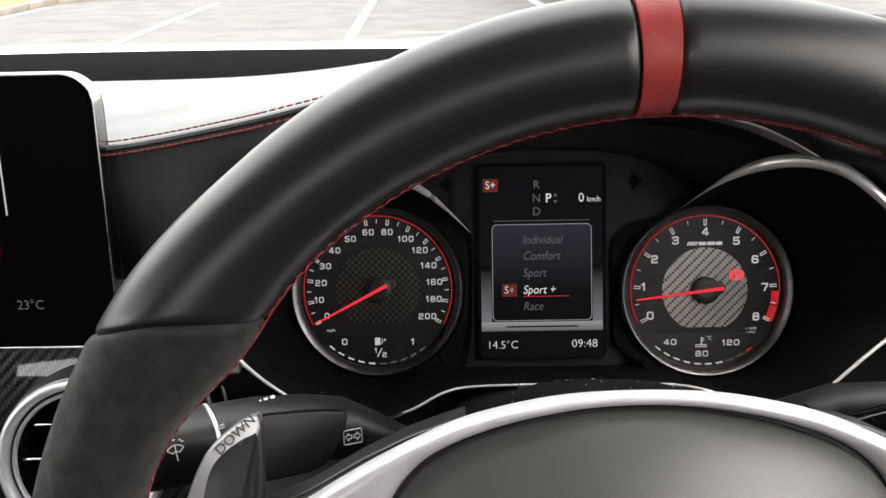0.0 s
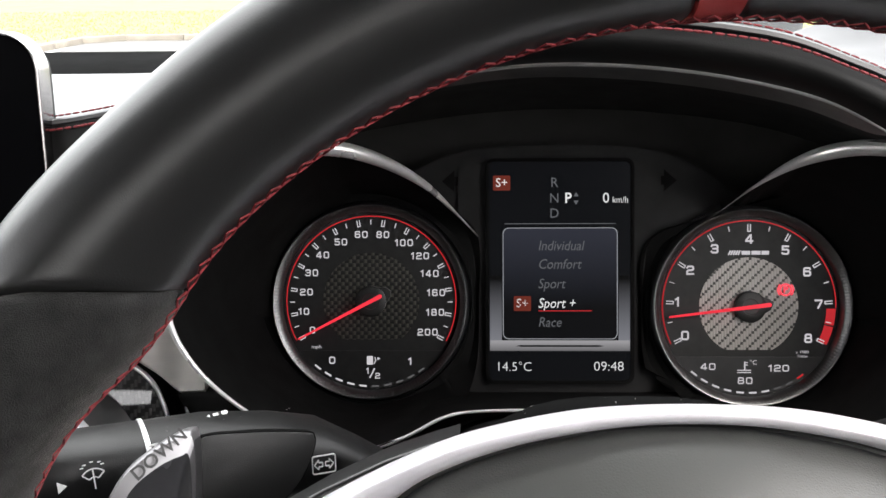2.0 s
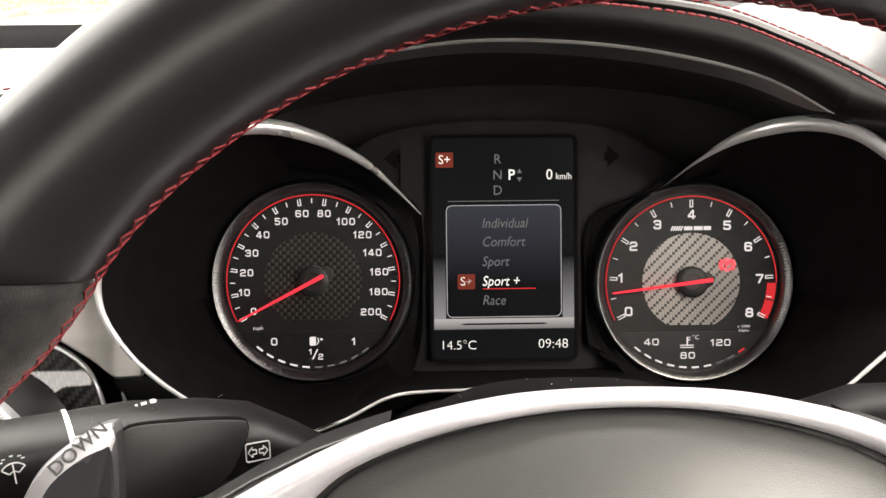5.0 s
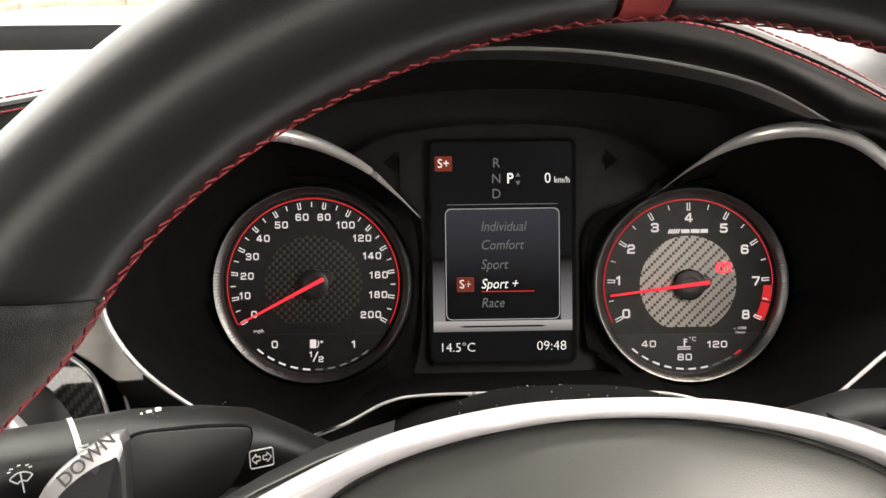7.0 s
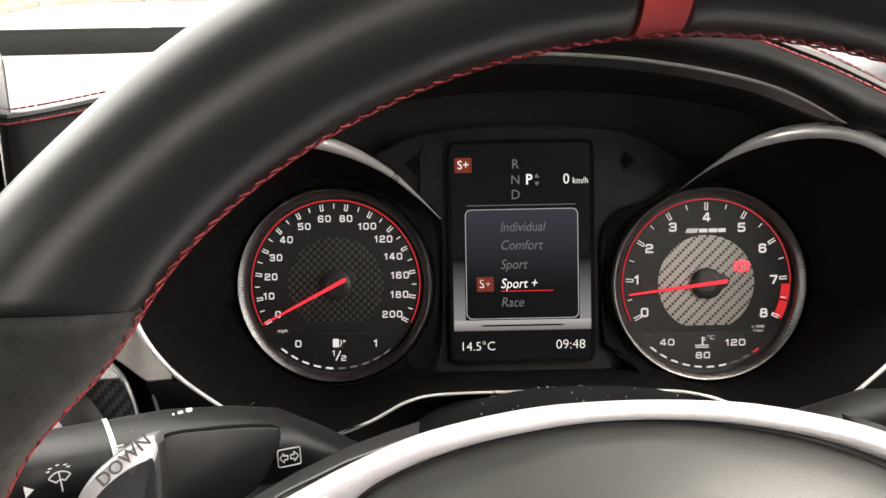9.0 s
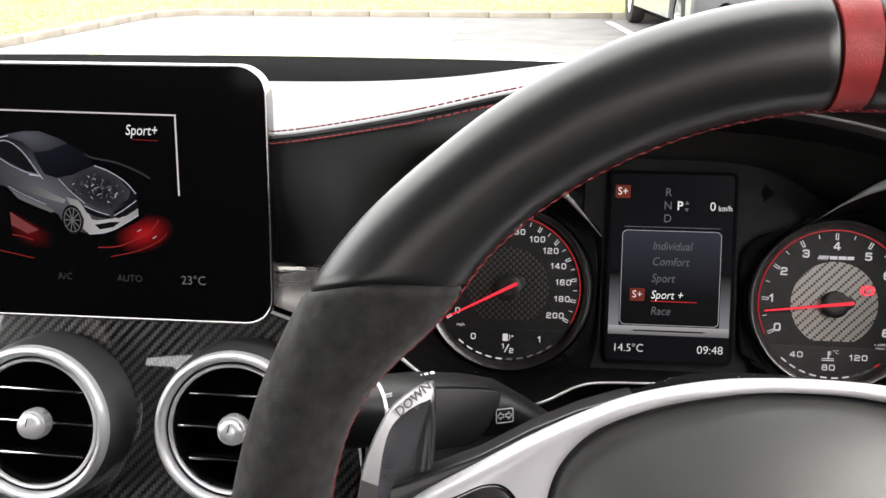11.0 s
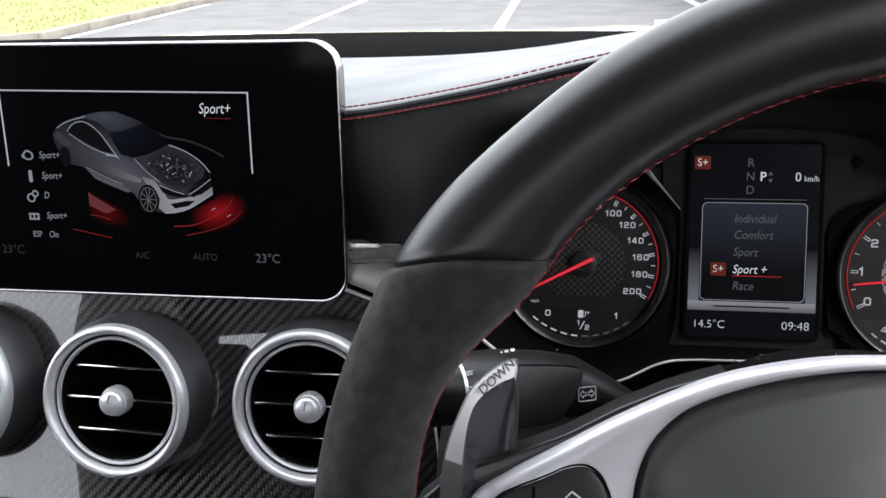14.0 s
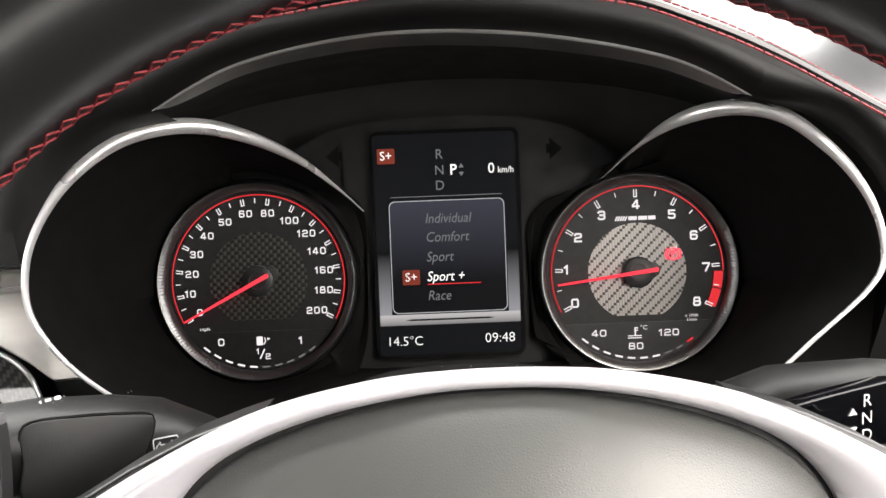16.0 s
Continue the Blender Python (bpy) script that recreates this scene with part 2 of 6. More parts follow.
windscreen_glass = pane_material("windscreen glass", 0.04, (0.96, 0.98, 0.97))


# ---- mesh helpers ----
def thing(name, m, label, category, group="", kind=""):
    ob = new(name)
    ob.empty_display_size = 0.02
    ob.matrix_world = m
    return tagged(ob, label, category, group, kind)


def mesh_object(name, bm, material, smooth=True):
    me = bpy.data.meshes.new(name)
    bmesh.ops.recalc_face_normals(bm, faces=bm.faces)
    bm.to_mesh(me)
    bm.free()
    me.materials.append(material)
    if smooth:
        me.shade_smooth()
        me.set_sharp_from_angle(angle=radians(38))
    return new(name, me)


def part(name, bm, material, parent, label="", m=None, smooth=True):
    ob = mesh_object(name, bm, material, smooth)
    ob.parent = parent
    if m is not None:
        ob.matrix_local = m
    return tagged(ob, label)


def single(name, bm, material, m, label, category, kind="", group=""):
    ob = mesh_object(name, bm, material)
    ob.matrix_world = m
    return tagged(ob, label, category, group, kind)


def box(size, at=(0, 0, 0), bevel=0.0, bm=None, turn=None):
    bm = bm or bmesh.new()
    m = Matrix.Translation(at) @ (turn or Matrix()) @ Matrix.Diagonal((*size, 1))
    r = bmesh.ops.create_cube(bm, size=1.0, matrix=m)
    if bevel:
        edges = list({e for v in r["verts"] for e in v.link_edges})
        bmesh.ops.bevel(bm, geom=edges, offset=bevel, segments=2, affect="EDGES", profile=0.5)
    return bm


def lathe(profile, n=64, teeth=None):
    """Turn a profile of (radius, z) about z. teeth: rows whose radius steps in and out, and by how much."""
    bm = bmesh.new()
    rows = []
    for j, (r, z) in enumerate(profile):
        row = []
        for i in range(n):
            rr = r + (teeth[1] if teeth and j in teeth[0] and i % 4 < 2 else 0)
            a = 2 * math.pi * i / n
            row.append(bm.verts.new((rr * math.cos(a), rr * math.sin(a), z)))
        rows.append(row)
    for a, b in zip(rows, rows[1:]):
        for i in range(n):
            bm.faces.new((a[i], a[(i + 1) % n], b[(i + 1) % n], b[i]))
    return bm


def disc(r, z=0.0, n=48, cut=None):
    bm = bmesh.new()
    pts = [(r * math.cos(2 * math.pi * i / n), r * math.sin(2 * math.pi * i / n)) for i in range(n)]
    bm.faces.new([bm.verts.new((x, max(y, cut) if cut is not None else y, z)) for x, y in pts])
    return bm


def plate(outline, z0, z1, bevel=0.0, bm=None):
    """A flat plate of that outline (x, y) from z0 up to z1."""
    bm = bm or bmesh.new()
    face = bm.faces.new([bm.verts.new((x, y, z0)) for x, y in outline])
    r = bmesh.ops.extrude_face_region(bm, geom=[face])
    top = [g for g in r["geom"] if isinstance(g, bmesh.types.BMVert)]
    bmesh.ops.translate(bm, verts=top, vec=(0, 0, z1 - z0))
    if bevel:
        edges = [e for e in bm.edges if all(v in top for v in e.verts)]
        bmesh.ops.bevel(bm, geom=edges, offset=bevel, segments=3, affect="EDGES", profile=0.5)
    return bm


def rounded(w, h, r, at=(0, 0), n=6):
    pts = []
    for cx, cy, a0 in ((w / 2 - r, h / 2 - r, 0), (-w / 2 + r, h / 2 - r, 90), (-w / 2 + r, -h / 2 + r, 180), (w / 2 - r, -h / 2 + r, 270)):
        for i in range(n + 1):
            a = radians(a0 + 90 * i / n)
            pts.append((at[0] + cx + r * math.cos(a), at[1] + cy + r * math.sin(a)))
    return pts


def frame_loop(outer, inner, z0, z1):
    """A closed frame between two outlines of as many points each."""
    bm = bmesh.new()
    n = len(outer)
    rings = [[bm.verts.new((x, y, z)) for x, y in ring] for ring, z in ((outer, z0), (outer, z1), (inner, z1), (inner, z0))]
    for k in range(4):
        a, b = rings[k], rings[(k + 1) % 4]
        for i in range(n):
            bm.faces.new((a[i], a[(i + 1) % n], b[(i + 1) % n], b[i]))
    return bm


def loft(rows, closed=False, bm=None):
    bm = bm or bmesh.new()
    vs = [[bm.verts.new(p) for p in row] for row in rows]
    n = len(vs[0])
    for a, b in zip(vs, vs[1:]):
        for i in range(n if closed else n - 1):
            bm.faces.new((a[i], a[(i + 1) % n], b[(i + 1) % n], b[i]))
    return bm


def thicken(bm, depth):
    bmesh.ops.recalc_face_normals(bm, faces=bm.faces)
    bmesh.ops.solidify(bm, geom=list(bm.faces), thickness=depth)
    return bm


def smooth_curve(pts, n=40, closed=False):
    """Catmull-Rom through the points, n samples."""
    p = [Vector(q) for q in pts]
    m = len(p)
    out = []
    spans = m if closed else m - 1
    for i in range(n):
        s = i / (n if closed else n - 1) * spans
        k = min(int(s), spans - 1)
        f = s - k
        q = [p[(k + d) % m] if closed else p[min(max(k + d, 0), m - 1)] for d in (-1, 0, 1, 2)]
        out.append(0.5 * (2 * q[1] + (q[2] - q[0]) * f + (2 * q[0] - 5 * q[1] + 4 * q[2] - q[3]) * f * f + (3 * q[1] - q[0] - 3 * q[2] + q[3]) * f ** 3))
    return out


def tube(pts, r, n=10, closed=False, flat=1.0, bm=None, toward=(0, 0, 1)):
    """A tube along points; flat squeezes it across the direction toward. r may be one radius or one for each point."""
    rows = []
    m = len(pts)
    for i, p in enumerate(pts):
        a, b = (pts[(i - 1) % m], pts[(i + 1) % m]) if closed else (pts[max(i - 1, 0)], pts[min(i + 1, m - 1)])
        t = (Vector(b) - Vector(a)).normalized()
        u = t.cross(Vector(toward)).normalized()
        w = u.cross(t).normalized()
        rr = r[i] if isinstance(r, (list, tuple)) else r
        rows.append([Vector(p) + u * rr * math.cos(2 * math.pi * k / n) + w * rr * flat * math.sin(2 * math.pi * k / n) for k in range(n)])
    if closed:
        rows.append(rows[0])
    bm = loft(rows, True, bm)
    if not closed:
        bm.faces.ensure_lookup_table()
    return bm


def bar(a, b, width, z, height=0.0003, bm=None):
    """A flat bar from a to b (x, y) at height z."""
    a, b = Vector((*a, 0)), Vector((*b, 0))
    d = (b - a)
    s = Vector((-d.y, d.x, 0)).normalized() * width / 2
    return plate([(q.x, q.y) for q in (a + s, a - s, b - s, b + s)], z, z + height, bm=bm)


def lettering(name, words, at, cap, parent, material, z=0.0005, wide=1.0, slant=0.0, align="CENTER", turn=0.0, bold=0.0, m=None):
    """Words as a thin mesh; cap is the height of a capital letter."""
    cu = bpy.data.curves.new("words", "FONT")
    cu.body, cu.align_x, cu.align_y = words, align, "CENTER"
    cu.size, cu.shear, cu.extrude, cu.offset, cu.resolution_u = cap / 0.70, slant, 0.0, bold, 3
    tmp = bpy.data.objects.new("words", cu)
    me = bpy.data.meshes.new_from_object(tmp)
    bpy.data.objects.remove(tmp)
    bpy.data.curves.remove(cu)
    me.transform(Matrix.Translation((*at, z)) @ Matrix.Rotation(turn, 4, "Z") @ Matrix.Diagonal((wide, 1, 1, 1)))
    me.materials.clear()
    me.materials.append(material)
    ob = new(name, me)
    ob.parent = parent
    if m is not None:
        ob.matrix_local = m
    return ob


# strokes of the dials' square numerals in a box of one by one
STROKES = {
    "0": [[(0, .16), (.16, 0), (.84, 0), (1, .16), (1, .84), (.84, 1), (.16, 1), (0, .84), (0, .16)]],
    "1": [[(.22, .80), (.60, 1), (.60, 0)]],
    "2": [[(0, .84), (.16, 1), (.84, 1), (1, .86), (1, .64), (.86, .52), (.16, .48), (0, .34), (0, 0), (1, 0)]],
    "3": [[(0, .86), (.16, 1), (.84, 1), (1, .86), (1, .64), (.86, .52), (.30, .52)], [(.86, .52), (1, .40), (1, .14), (.84, 0), (.16, 0), (0, .14)]],
    "4": [[(.74, 0), (.74, 1), (.62, 1), (0, .36), (0, .24), (1, .24)]],
    "5": [[(.96, 1), (.06, 1), (.06, .57), (.84, .57), (1, .44), (1, .14), (.84, 0), (.16, 0), (0, .12)]],
    "6": [[(.96, .88), (.84, 1), (.16, 1), (0, .86), (0, .14), (.16, 0), (.84, 0), (1, .14), (1, .42), (.84, .56), (0, .56)]],
    "7": [[(0, 1), (1, 1), (1, .86), (.44, 0)]],
    "8": [[(.06, .66), (.18, .53), (.82, .53), (.94, .66), (.94, .87), (.82, 1), (.18, 1), (.06, .87), (.06, .66)],
          [(0, .14), (.16, 0), (.84, 0), (1, .14), (1, .40), (.84, .53), (.16, .53), (0, .40), (0, .14)]],
    "/": [[(.10, -.15), (.90, 1.15)]],
}


def numeral(name, digits, at, height, parent, material, z=0.0008, wide=0.80, stroke=0.17, gap=0.27, lean=0.0):
    """Square numerals drawn as flat strokes; at is their middle, height that of one figure."""
    bm = bmesh.new()
    w, half = height * wide, height * stroke / 2
    widths = [w * (0.62 if ch == "1" else 1.0) for ch in digits]
    x0 = -(sum(widths) + height * gap * (len(digits) - 1)) / 2
    inner = height - 2 * half
    for ch, cw in zip(digits, widths):
        left = x0 - (w - cw) * (0.42 if ch == "1" else 0)
        for line in STROKES[ch]:
            pts = [Vector((at[0] + left + half + px * (w - 2 * half), at[1] - height / 2 + half + py * inner, 0)) for px, py in line]
            ring = (pts[0] - pts[-1]).length < 1e-7
            rows = []
            for i, p in enumerate(pts):
                a = pts[i - 1] if i else (pts[-2] if ring else None)
                b = pts[i + 1] if i < len(pts) - 1 else (pts[1] if ring else None)
                d0 = (p - a).normalized() if a is not None else (b - p).normalized()
                d1 = (b - p).normalized() if b is not None else d0
                n0, n1 = Vector((-d0.y, d0.x, 0)), Vector((-d1.y, d1.x, 0))
                m = (n0 + n1).normalized()
                m = m * half / max(0.45, m.dot(n0))
                end = Vector() if (a is not None and b is not None) else (d0 * half if b is None else d1 * -half)
                p = p + end + Vector((lean * (p.y - at[1]), 0, z))
                rows.append([p + m, p - m])
            loft(rows, bm=bm)
        x0 += cw + height * gap
    return part(name, bm, material, parent, smooth=False)


def smoothstep(a, b, x):
    t = min(1, max(0, (x - a) / (b - a)))
    return t * t * (3 - 2 * t)


# ---- the outside ----
def ground_sheet():
    bm = bmesh.new()
    r = 600
    bm.faces.new([bm.verts.new(p) for p in ((-r, -r, 0), (r, -r, 0), (r, r, 0), (-r, r, 0))])
    return single("ground", bm, asphalt, Matrix(), "worn grey asphalt of an open car park", "ground", "structure")


ground_sheet()


def painted_line(a, b, width):
    single("bay_line", bar(a, b, width, 0.004, 0.003), road_paint, Matrix(), "worn white parking bay line painted on asphalt", "road marking", group="parking bay lines")


for ends in (((-3.40, 9.0), (-3.48, 13.7)), ((-1.02, 9.0), (-1.14, 13.85)), ((1.46, 9.7), (1.10, 14.0)), ((-5.9, 9.0), (-5.92, 13.5)), ((3.9, 9.7), (3.6, 14.0))):
    painted_line(*ends, 0.11)
painted_line((-0.55, 9.62), (6.5, 9.72), 0.10)


def kerb_run(points, parent):
    """Kerb stones with rounded tops, one beside the other along a line."""
    for a, b in zip(points, points[1:]):
        a, b = Vector((*a, 0)), Vector((*b, 0))
        count = max(1, round((b - a).length / 0.915))
        ang = math.atan2(b.y - a.y, b.x - a.x)
        first = None
        for i in range(count):
            p = a.lerp(b, (i + 0.5) / count)
            m = Matrix.Translation((p.x, p.y, 0.012 + random.uniform(-0.003, 0.003))) @ Matrix.Rotation(ang + random.uniform(-0.004, 0.004), 4, "Z")
            if first is None:
                first = part("kerb_stone", box(((b - a).length / count - 0.006, 0.15, 0.16), bevel=0.02), kerb_stone, parent, m=m)
            else:
                ob = new("kerb_stone", first.data)
                ob.parent = parent
                ob.matrix_local = m


kerb = thing("kerb", Matrix(), "weathered concrete kerb stones round the grass", "kerb", kind="structure")
kerb_run([(-30, 8.62), (-6.9, 8.75), (-6.15, 9.3), (-6.15, 14.3), (-5.6, 14.85), (1.2, 14.75), (12, 14.9)], kerb)


def grass_bank():
    """Turf with rough tufts behind the kerb."""
    bm = bmesh.new()
    outline = [(-60, 8.8), (-6.9, 8.82), (-6.23, 9.35), (-6.23, 14.35), (-5.6, 14.93), (1.2, 14.83), (60, 14.95), (60, 60), (-60, 60)]
    bm.faces.new([bm.verts.new((x, y, 0.062)) for x, y in outline])
    thicken(bm, 0.055)
    single("grass", bm, turf, Matrix(), "short green and straw-coloured grass behind the kerb", "grass", "stuff")
    rng = random.Random(4)
    verts, faces = [], []
    while len(faces) < 26000:
        x, y = rng.uniform(-16, 9), rng.uniform(9, 24)
        if not (x < -6.3 or y > 15.0):
            continue
        h, a, lean = rng.uniform(0.012, 0.040), rng.uniform(0, 6.28), rng.uniform(-0.03, 0.03)
        w = rng.uniform(0.006, 0.014)
        k = len(verts)
        verts += [(x - w * math.cos(a), y - w * math.sin(a), 0.060), (x + w * math.cos(a), y + w * math.sin(a), 0.060), (x + lean, y + lean * math.sin(a), 0.062 + h)]
        faces.append((k, k + 1, k + 2))
    me = bpy.data.meshes.new("grass_blades")
    me.from_pydata(verts, [], faces)
    me.materials.append(blade_green)
    tagged(new("grass_blades", me), "loose blades and tufts of short grass", "grass", kind="stuff")


grass_bank()


def traffic_cone(x, y):
    t = thing("traffic_cone", pose(x, y, 0), "orange traffic cone with a white reflective sleeve", "traffic cone")
    part("base", box((0.36, 0.36, 0.03), (0, 0, 0.015), 0.008), cone_orange, t)
    part("cone", lathe([(0.14, 0.03), (0.13, 0.06), (0.03, 0.72), (0.02, 0.73), (0.0, 0.73)], 32), cone_orange, t)
    part("sleeve", lathe([(0.117, 0.19), (0.119, 0.19), (0.074, 0.46), (0.072, 0.46)], 32), cone_white, t, "white reflective sleeve")


traffic_cone(-6.95, 8.35)
post = thing("marker_post", pose(-7.15, 9.35, 0.062), "slim orange-red plastic marker post in the grass", "post")
part("pole", lathe([(0.045, 0), (0.05, 0.02), (0.045, 0.9), (0.03, 0.93), (0, 0.93)], 20), cone_orange, post)
part("foot", box((0.16, 0.16, 0.03), (0, 0, 0.015), 0.006), cone_orange, post)


def van_wheel(parent, x, y):
    w = part("wheel", lathe([(0.205, -0.10), (0.30, -0.11), (0.335, -0.09), (0.345, -0.04), (0.345, 0.04), (0.335, 0.09), (0.30, 0.11), (0.205, 0.10)], 40), rubber, parent,
             m=pose(x, y, 0.345, 0, -90, 0))
    part("rim", lathe([(0.205, -0.09), (0.21, 0.06), (0.20, 0.085), (0.19, 0.07), (0.17, 0.02), (0.06, 0.035), (0.05, 0.05), (0.0, 0.05)], 40), alloy, w)
    for i in range(8):
        a = 2 * math.pi * i / 8
        part("spoke", box((0.14, 0.035, 0.03), (0.12 * math.cos(a), 0.12 * math.sin(a), 0.05), 0.006, turn=Matrix.Rotation(a, 4, "Z")), alloy, w)


def parked_van():
    """A large van in the next bay but one, nose towards the camera."""
    v = thing("van", pose(2.62, 10.0, 0, 0, 0, 4), "silver-grey panel van with dark plastic bumper, parked nose out", "van")
    side = [(0.0, 0.24), (0.25, 0.22), (0.42, 0.30), (0.46, 0.55), (0.62, 0.75), (1.05, 0.75), (1.26, 0.55), (1.30, 0.28), (3.65, 0.28), (3.7, 0.55), (3.86, 0.74), (4.28, 0.74),
            (4.44, 0.55), (4.48, 0.30), (5.2, 0.34), (5.25, 2.2), (5.1, 2.5), (1.6, 2.5), (0.95, 1.65), (0.10, 1.18), (-0.02, 0.9)]
    bm = plate([(y, z) for y, z in side], -0.96, 0.96, 0.05)
    bmesh.ops.transform(bm, matrix=Matrix(((0, 0, 1, 0), (1, 0, 0, 0), (0, 1, 0, 0), (0, 0, 0, 1))), verts=bm.verts)
    body = part("body", bm, van_paint, v)
    part("underbody", box((1.6, 4.9, 0.16), (0, 2.6, 0.26)), deep_black, v)
    part("bumper", box((1.94, 0.30, 0.36), (0, 0.06, 0.44), 0.06), van_plastic, v, "dark grey plastic bumper")
    part("side_moulding", box((0.04, 2.2, 0.14), (-0.97, 2.5, 0.56), 0.01), van_plastic, v)
    part("fog_lamp_recess", lathe([(0.0, 0.0), (0.06, 0.0), (0.075, 0.012), (0.085, 0.006)], 24), deep_black, v, m=pose(-0.66, -0.095, 0.46, 90, 0, 0))
    for z in (0.36, 0.42):
        part("grille_slot", box((0.9, 0.02, 0.025), (0, -0.095, z), 0.005), deep_black, v)
    part("headlamp", box((0.34, 0.12, 0.3), (-0.74, 0.02, 0.86), 0.04), alloy, v)
    part("number_plate", box((0.52, 0.012, 0.11), (0.0, -0.10, 0.56), 0.004), cone_white, v, "white number plate with plain dark bars")
    for i in range(7):
        part("plate_bar", box((0.045, 0.004, 0.07), (-0.2 + i * 0.066, -0.108, 0.56)), dark_mark, v)
    part("windscreen", box((1.6, 0.02, 0.8), (0, 1.22, 2.0), turn=Matrix.Rotation(radians(-38), 4, "X")), piano_black, v)
    for y in (0.83, 4.06):
        for x in (-0.86, 0.86):
            van_wheel(v, x, y)


parked_van()

# ---- the car's shell ----
CX = -0.30          # the car's middle


def car_bonnet():
    rows = []
    for i in range(25):
        s = i / 24
        y = 0.93 + s * 1.05
        z0 = 0.992 - 0.012 * s - 0.125 * s ** 2.6
        row = []
        for j in range(33):
            q = -1 + 2 * j / 32
            dome = 0.012 * math.exp(-((abs(q) - 0.42) / 0.12) ** 2) * (1 - s * 0.5)
            row.append((CX + q * 0.78, y - 0.10 * q * q, z0 - 0.045 * abs(q) ** 3 + dome - 0.010 * s))
        rows.append(row)
    bm = thicken(loft(rows), 0.02)
    b = thing("bonnet", Matrix(), "white painted car bonnet seen over the dashboard", "bonnet")
    part("panel", bm, white_paint, b)
    for s in (-1, 1):
        side = [[(CX + s * 0.78, 0.83 + 1.05 * i / 12, 0.945 - 0.012 * i / 12 - 0.125 * (i / 12) ** 2.6 - 0.010 * i / 12), (CX + s * 0.80, 0.83 + 1.05 * i / 12, 0.80 - 0.03 * i / 12), (CX + s * 0.80, 0.83 + 1.05 * i / 12, 0.34)] for i in range(13)]
        part("wing", thicken(loft(side), 0.01), white_paint, b)
    front = [[(CX + q * 0.78, 1.98 - 0.10 * q * q, 0.835 - 0.045 * abs(q) ** 3), (CX + q * 0.79, 2.03 - 0.10 * q * q, 0.70), (CX + q * 0.79, 2.02 - 0.10 * q * q, 0.34)] for q in [k / 8 for k in range(-8, 9)]]
    part("nose", thicken(loft(front), 0.01), white_paint, b)
    for x in (0.06, 0.115):
        part("washer_jet", box((0.026, 0.02, 0.008), (x, 1.30, 0.983), 0.003), white_paint, b)


car_bonnet()


def cabin_shell():
    """Roof, pillars, doors and tail that close the cabin round the camera."""
    roof = [[(CX + q * 0.60, y, z - 0.03 * q * q) for q in [k / 8 for k in range(-8, 9)]] for y, z in ((0.30, 1.36), (0.1, 1.405), (-0.5, 1.43), (-0.9, 1.415), (-1.34, 1.36))]
    single("ceiling", thicken(loft(roof), 0.03), headliner, Matrix(), "dark grey cloth roof lining", "ceiling", "structure")
    single("floor", box((1.5, 2.9, 0.04), (CX, -0.5, 0.28)), cabin_dark, Matrix(), "dark carpeted car floor", "floor", "structure")
    for side, x in (("wall_left", CX - 0.74), ("wall_right", CX + 0.74)):
        single(side, box((0.06, 2.9, 0.66), (x, -0.45, 0.62), 0.02), cabin_dark, Matrix(), "dark lower door trim", "door trim", "structure")
        single("wall_outer", box((0.02, 2.9, 0.62), (x + math.copysign(0.044, x - CX), -0.45, 0.62), 0.008), white_paint, Matrix(), "white painted outer side of the car", "wall", "structure")
    single("wall_rear", box((1.42, 0.08, 0.72), (CX, -1.75, 0.64), 0.02), cabin_dark, Matrix(), "dark rear seat back", "wall", "structure")
    for x, w in ((CX - 0.36, 0.52), (CX + 0.36, 0.52)):
        single("wall_seat_backs", box((w, 0.14, 0.80), (x, -0.58, 0.72), 0.05), cabin_dark, Matrix(), "plain dark seat back behind the camera", "wall", "structure")
    single("bulkhead", box((1.5, 0.05, 0.66), (CX, 0.92, 0.64)), deep_black, Matrix(), "black bulkhead behind the dashboard", "wall", "structure")
    # unseen opaque sheets, added to keep rear side light out of reflections
    for s, side in ((-1, "left"), (1, "right")):
        rows = [[(CX + s * (0.715 - 0.12 * f), y, 0.93 + 0.46 * f) for f in (0, 0.5, 1)] for y in (-0.50, -1.0, -1.72)]
        single("wall_rear_" + side, thicken(loft(rows), 0.012), dark_sheet, Matrix(), "opaque dark sheet added at the rear side to block light", "window", "structure")
    for s in (-1, 1):
        t = thing("pillar", Matrix(), "grey cloth-covered roof pillar", "pillar", "roof pillars", "structure")
        part("windscreen_pillar", tube([(CX + s * 0.72, 0.86, 0.95), (CX + s * 0.66, 0.55, 1.18), (CX + s * 0.58, 0.28, 1.36)], 0.04, 12), headliner, t)
        part("door_pillar", tube([(CX + s * 0.73, -0.45, 0.9), (CX + s * 0.66, -0.45, 1.2), (CX + s * 0.60, -0.45, 1.40)], 0.05, 12), headliner, t)
        part("rear_pillar", tube([(CX + s * 0.72, -1.75, 0.9), (CX + s * 0.66, -1.65, 1.2), (CX + s * 0.58, -1.5, 1.36)], 0.07, 12), headliner, t)
    rows = []
    for i in range(9):
        s = i / 8
        rows.append([(CX + q * (0.70 - 0.12 * s), 0.93 - 0.65 * s - 0.07 * q * q * (1 - 0.5 * s), 1.012 + 0.345 * s) for q in [k / 8 for k in range(-8, 9)]])
    w = single("window_1", loft(rows), windscreen_glass, Matrix(), "clear car windscreen with a few dirt specks", "windscreen", "structure")
    w.visible_shadow = False


cabin_shell()

# ---- the dashboard ----
CLUSTER = Matrix.Translation((0.064, 0.5284, 0.9281)) @ Matrix.Rotation(radians(90 - 16.8), 4, "X")   # x right, y up the dial faces, z to the driver


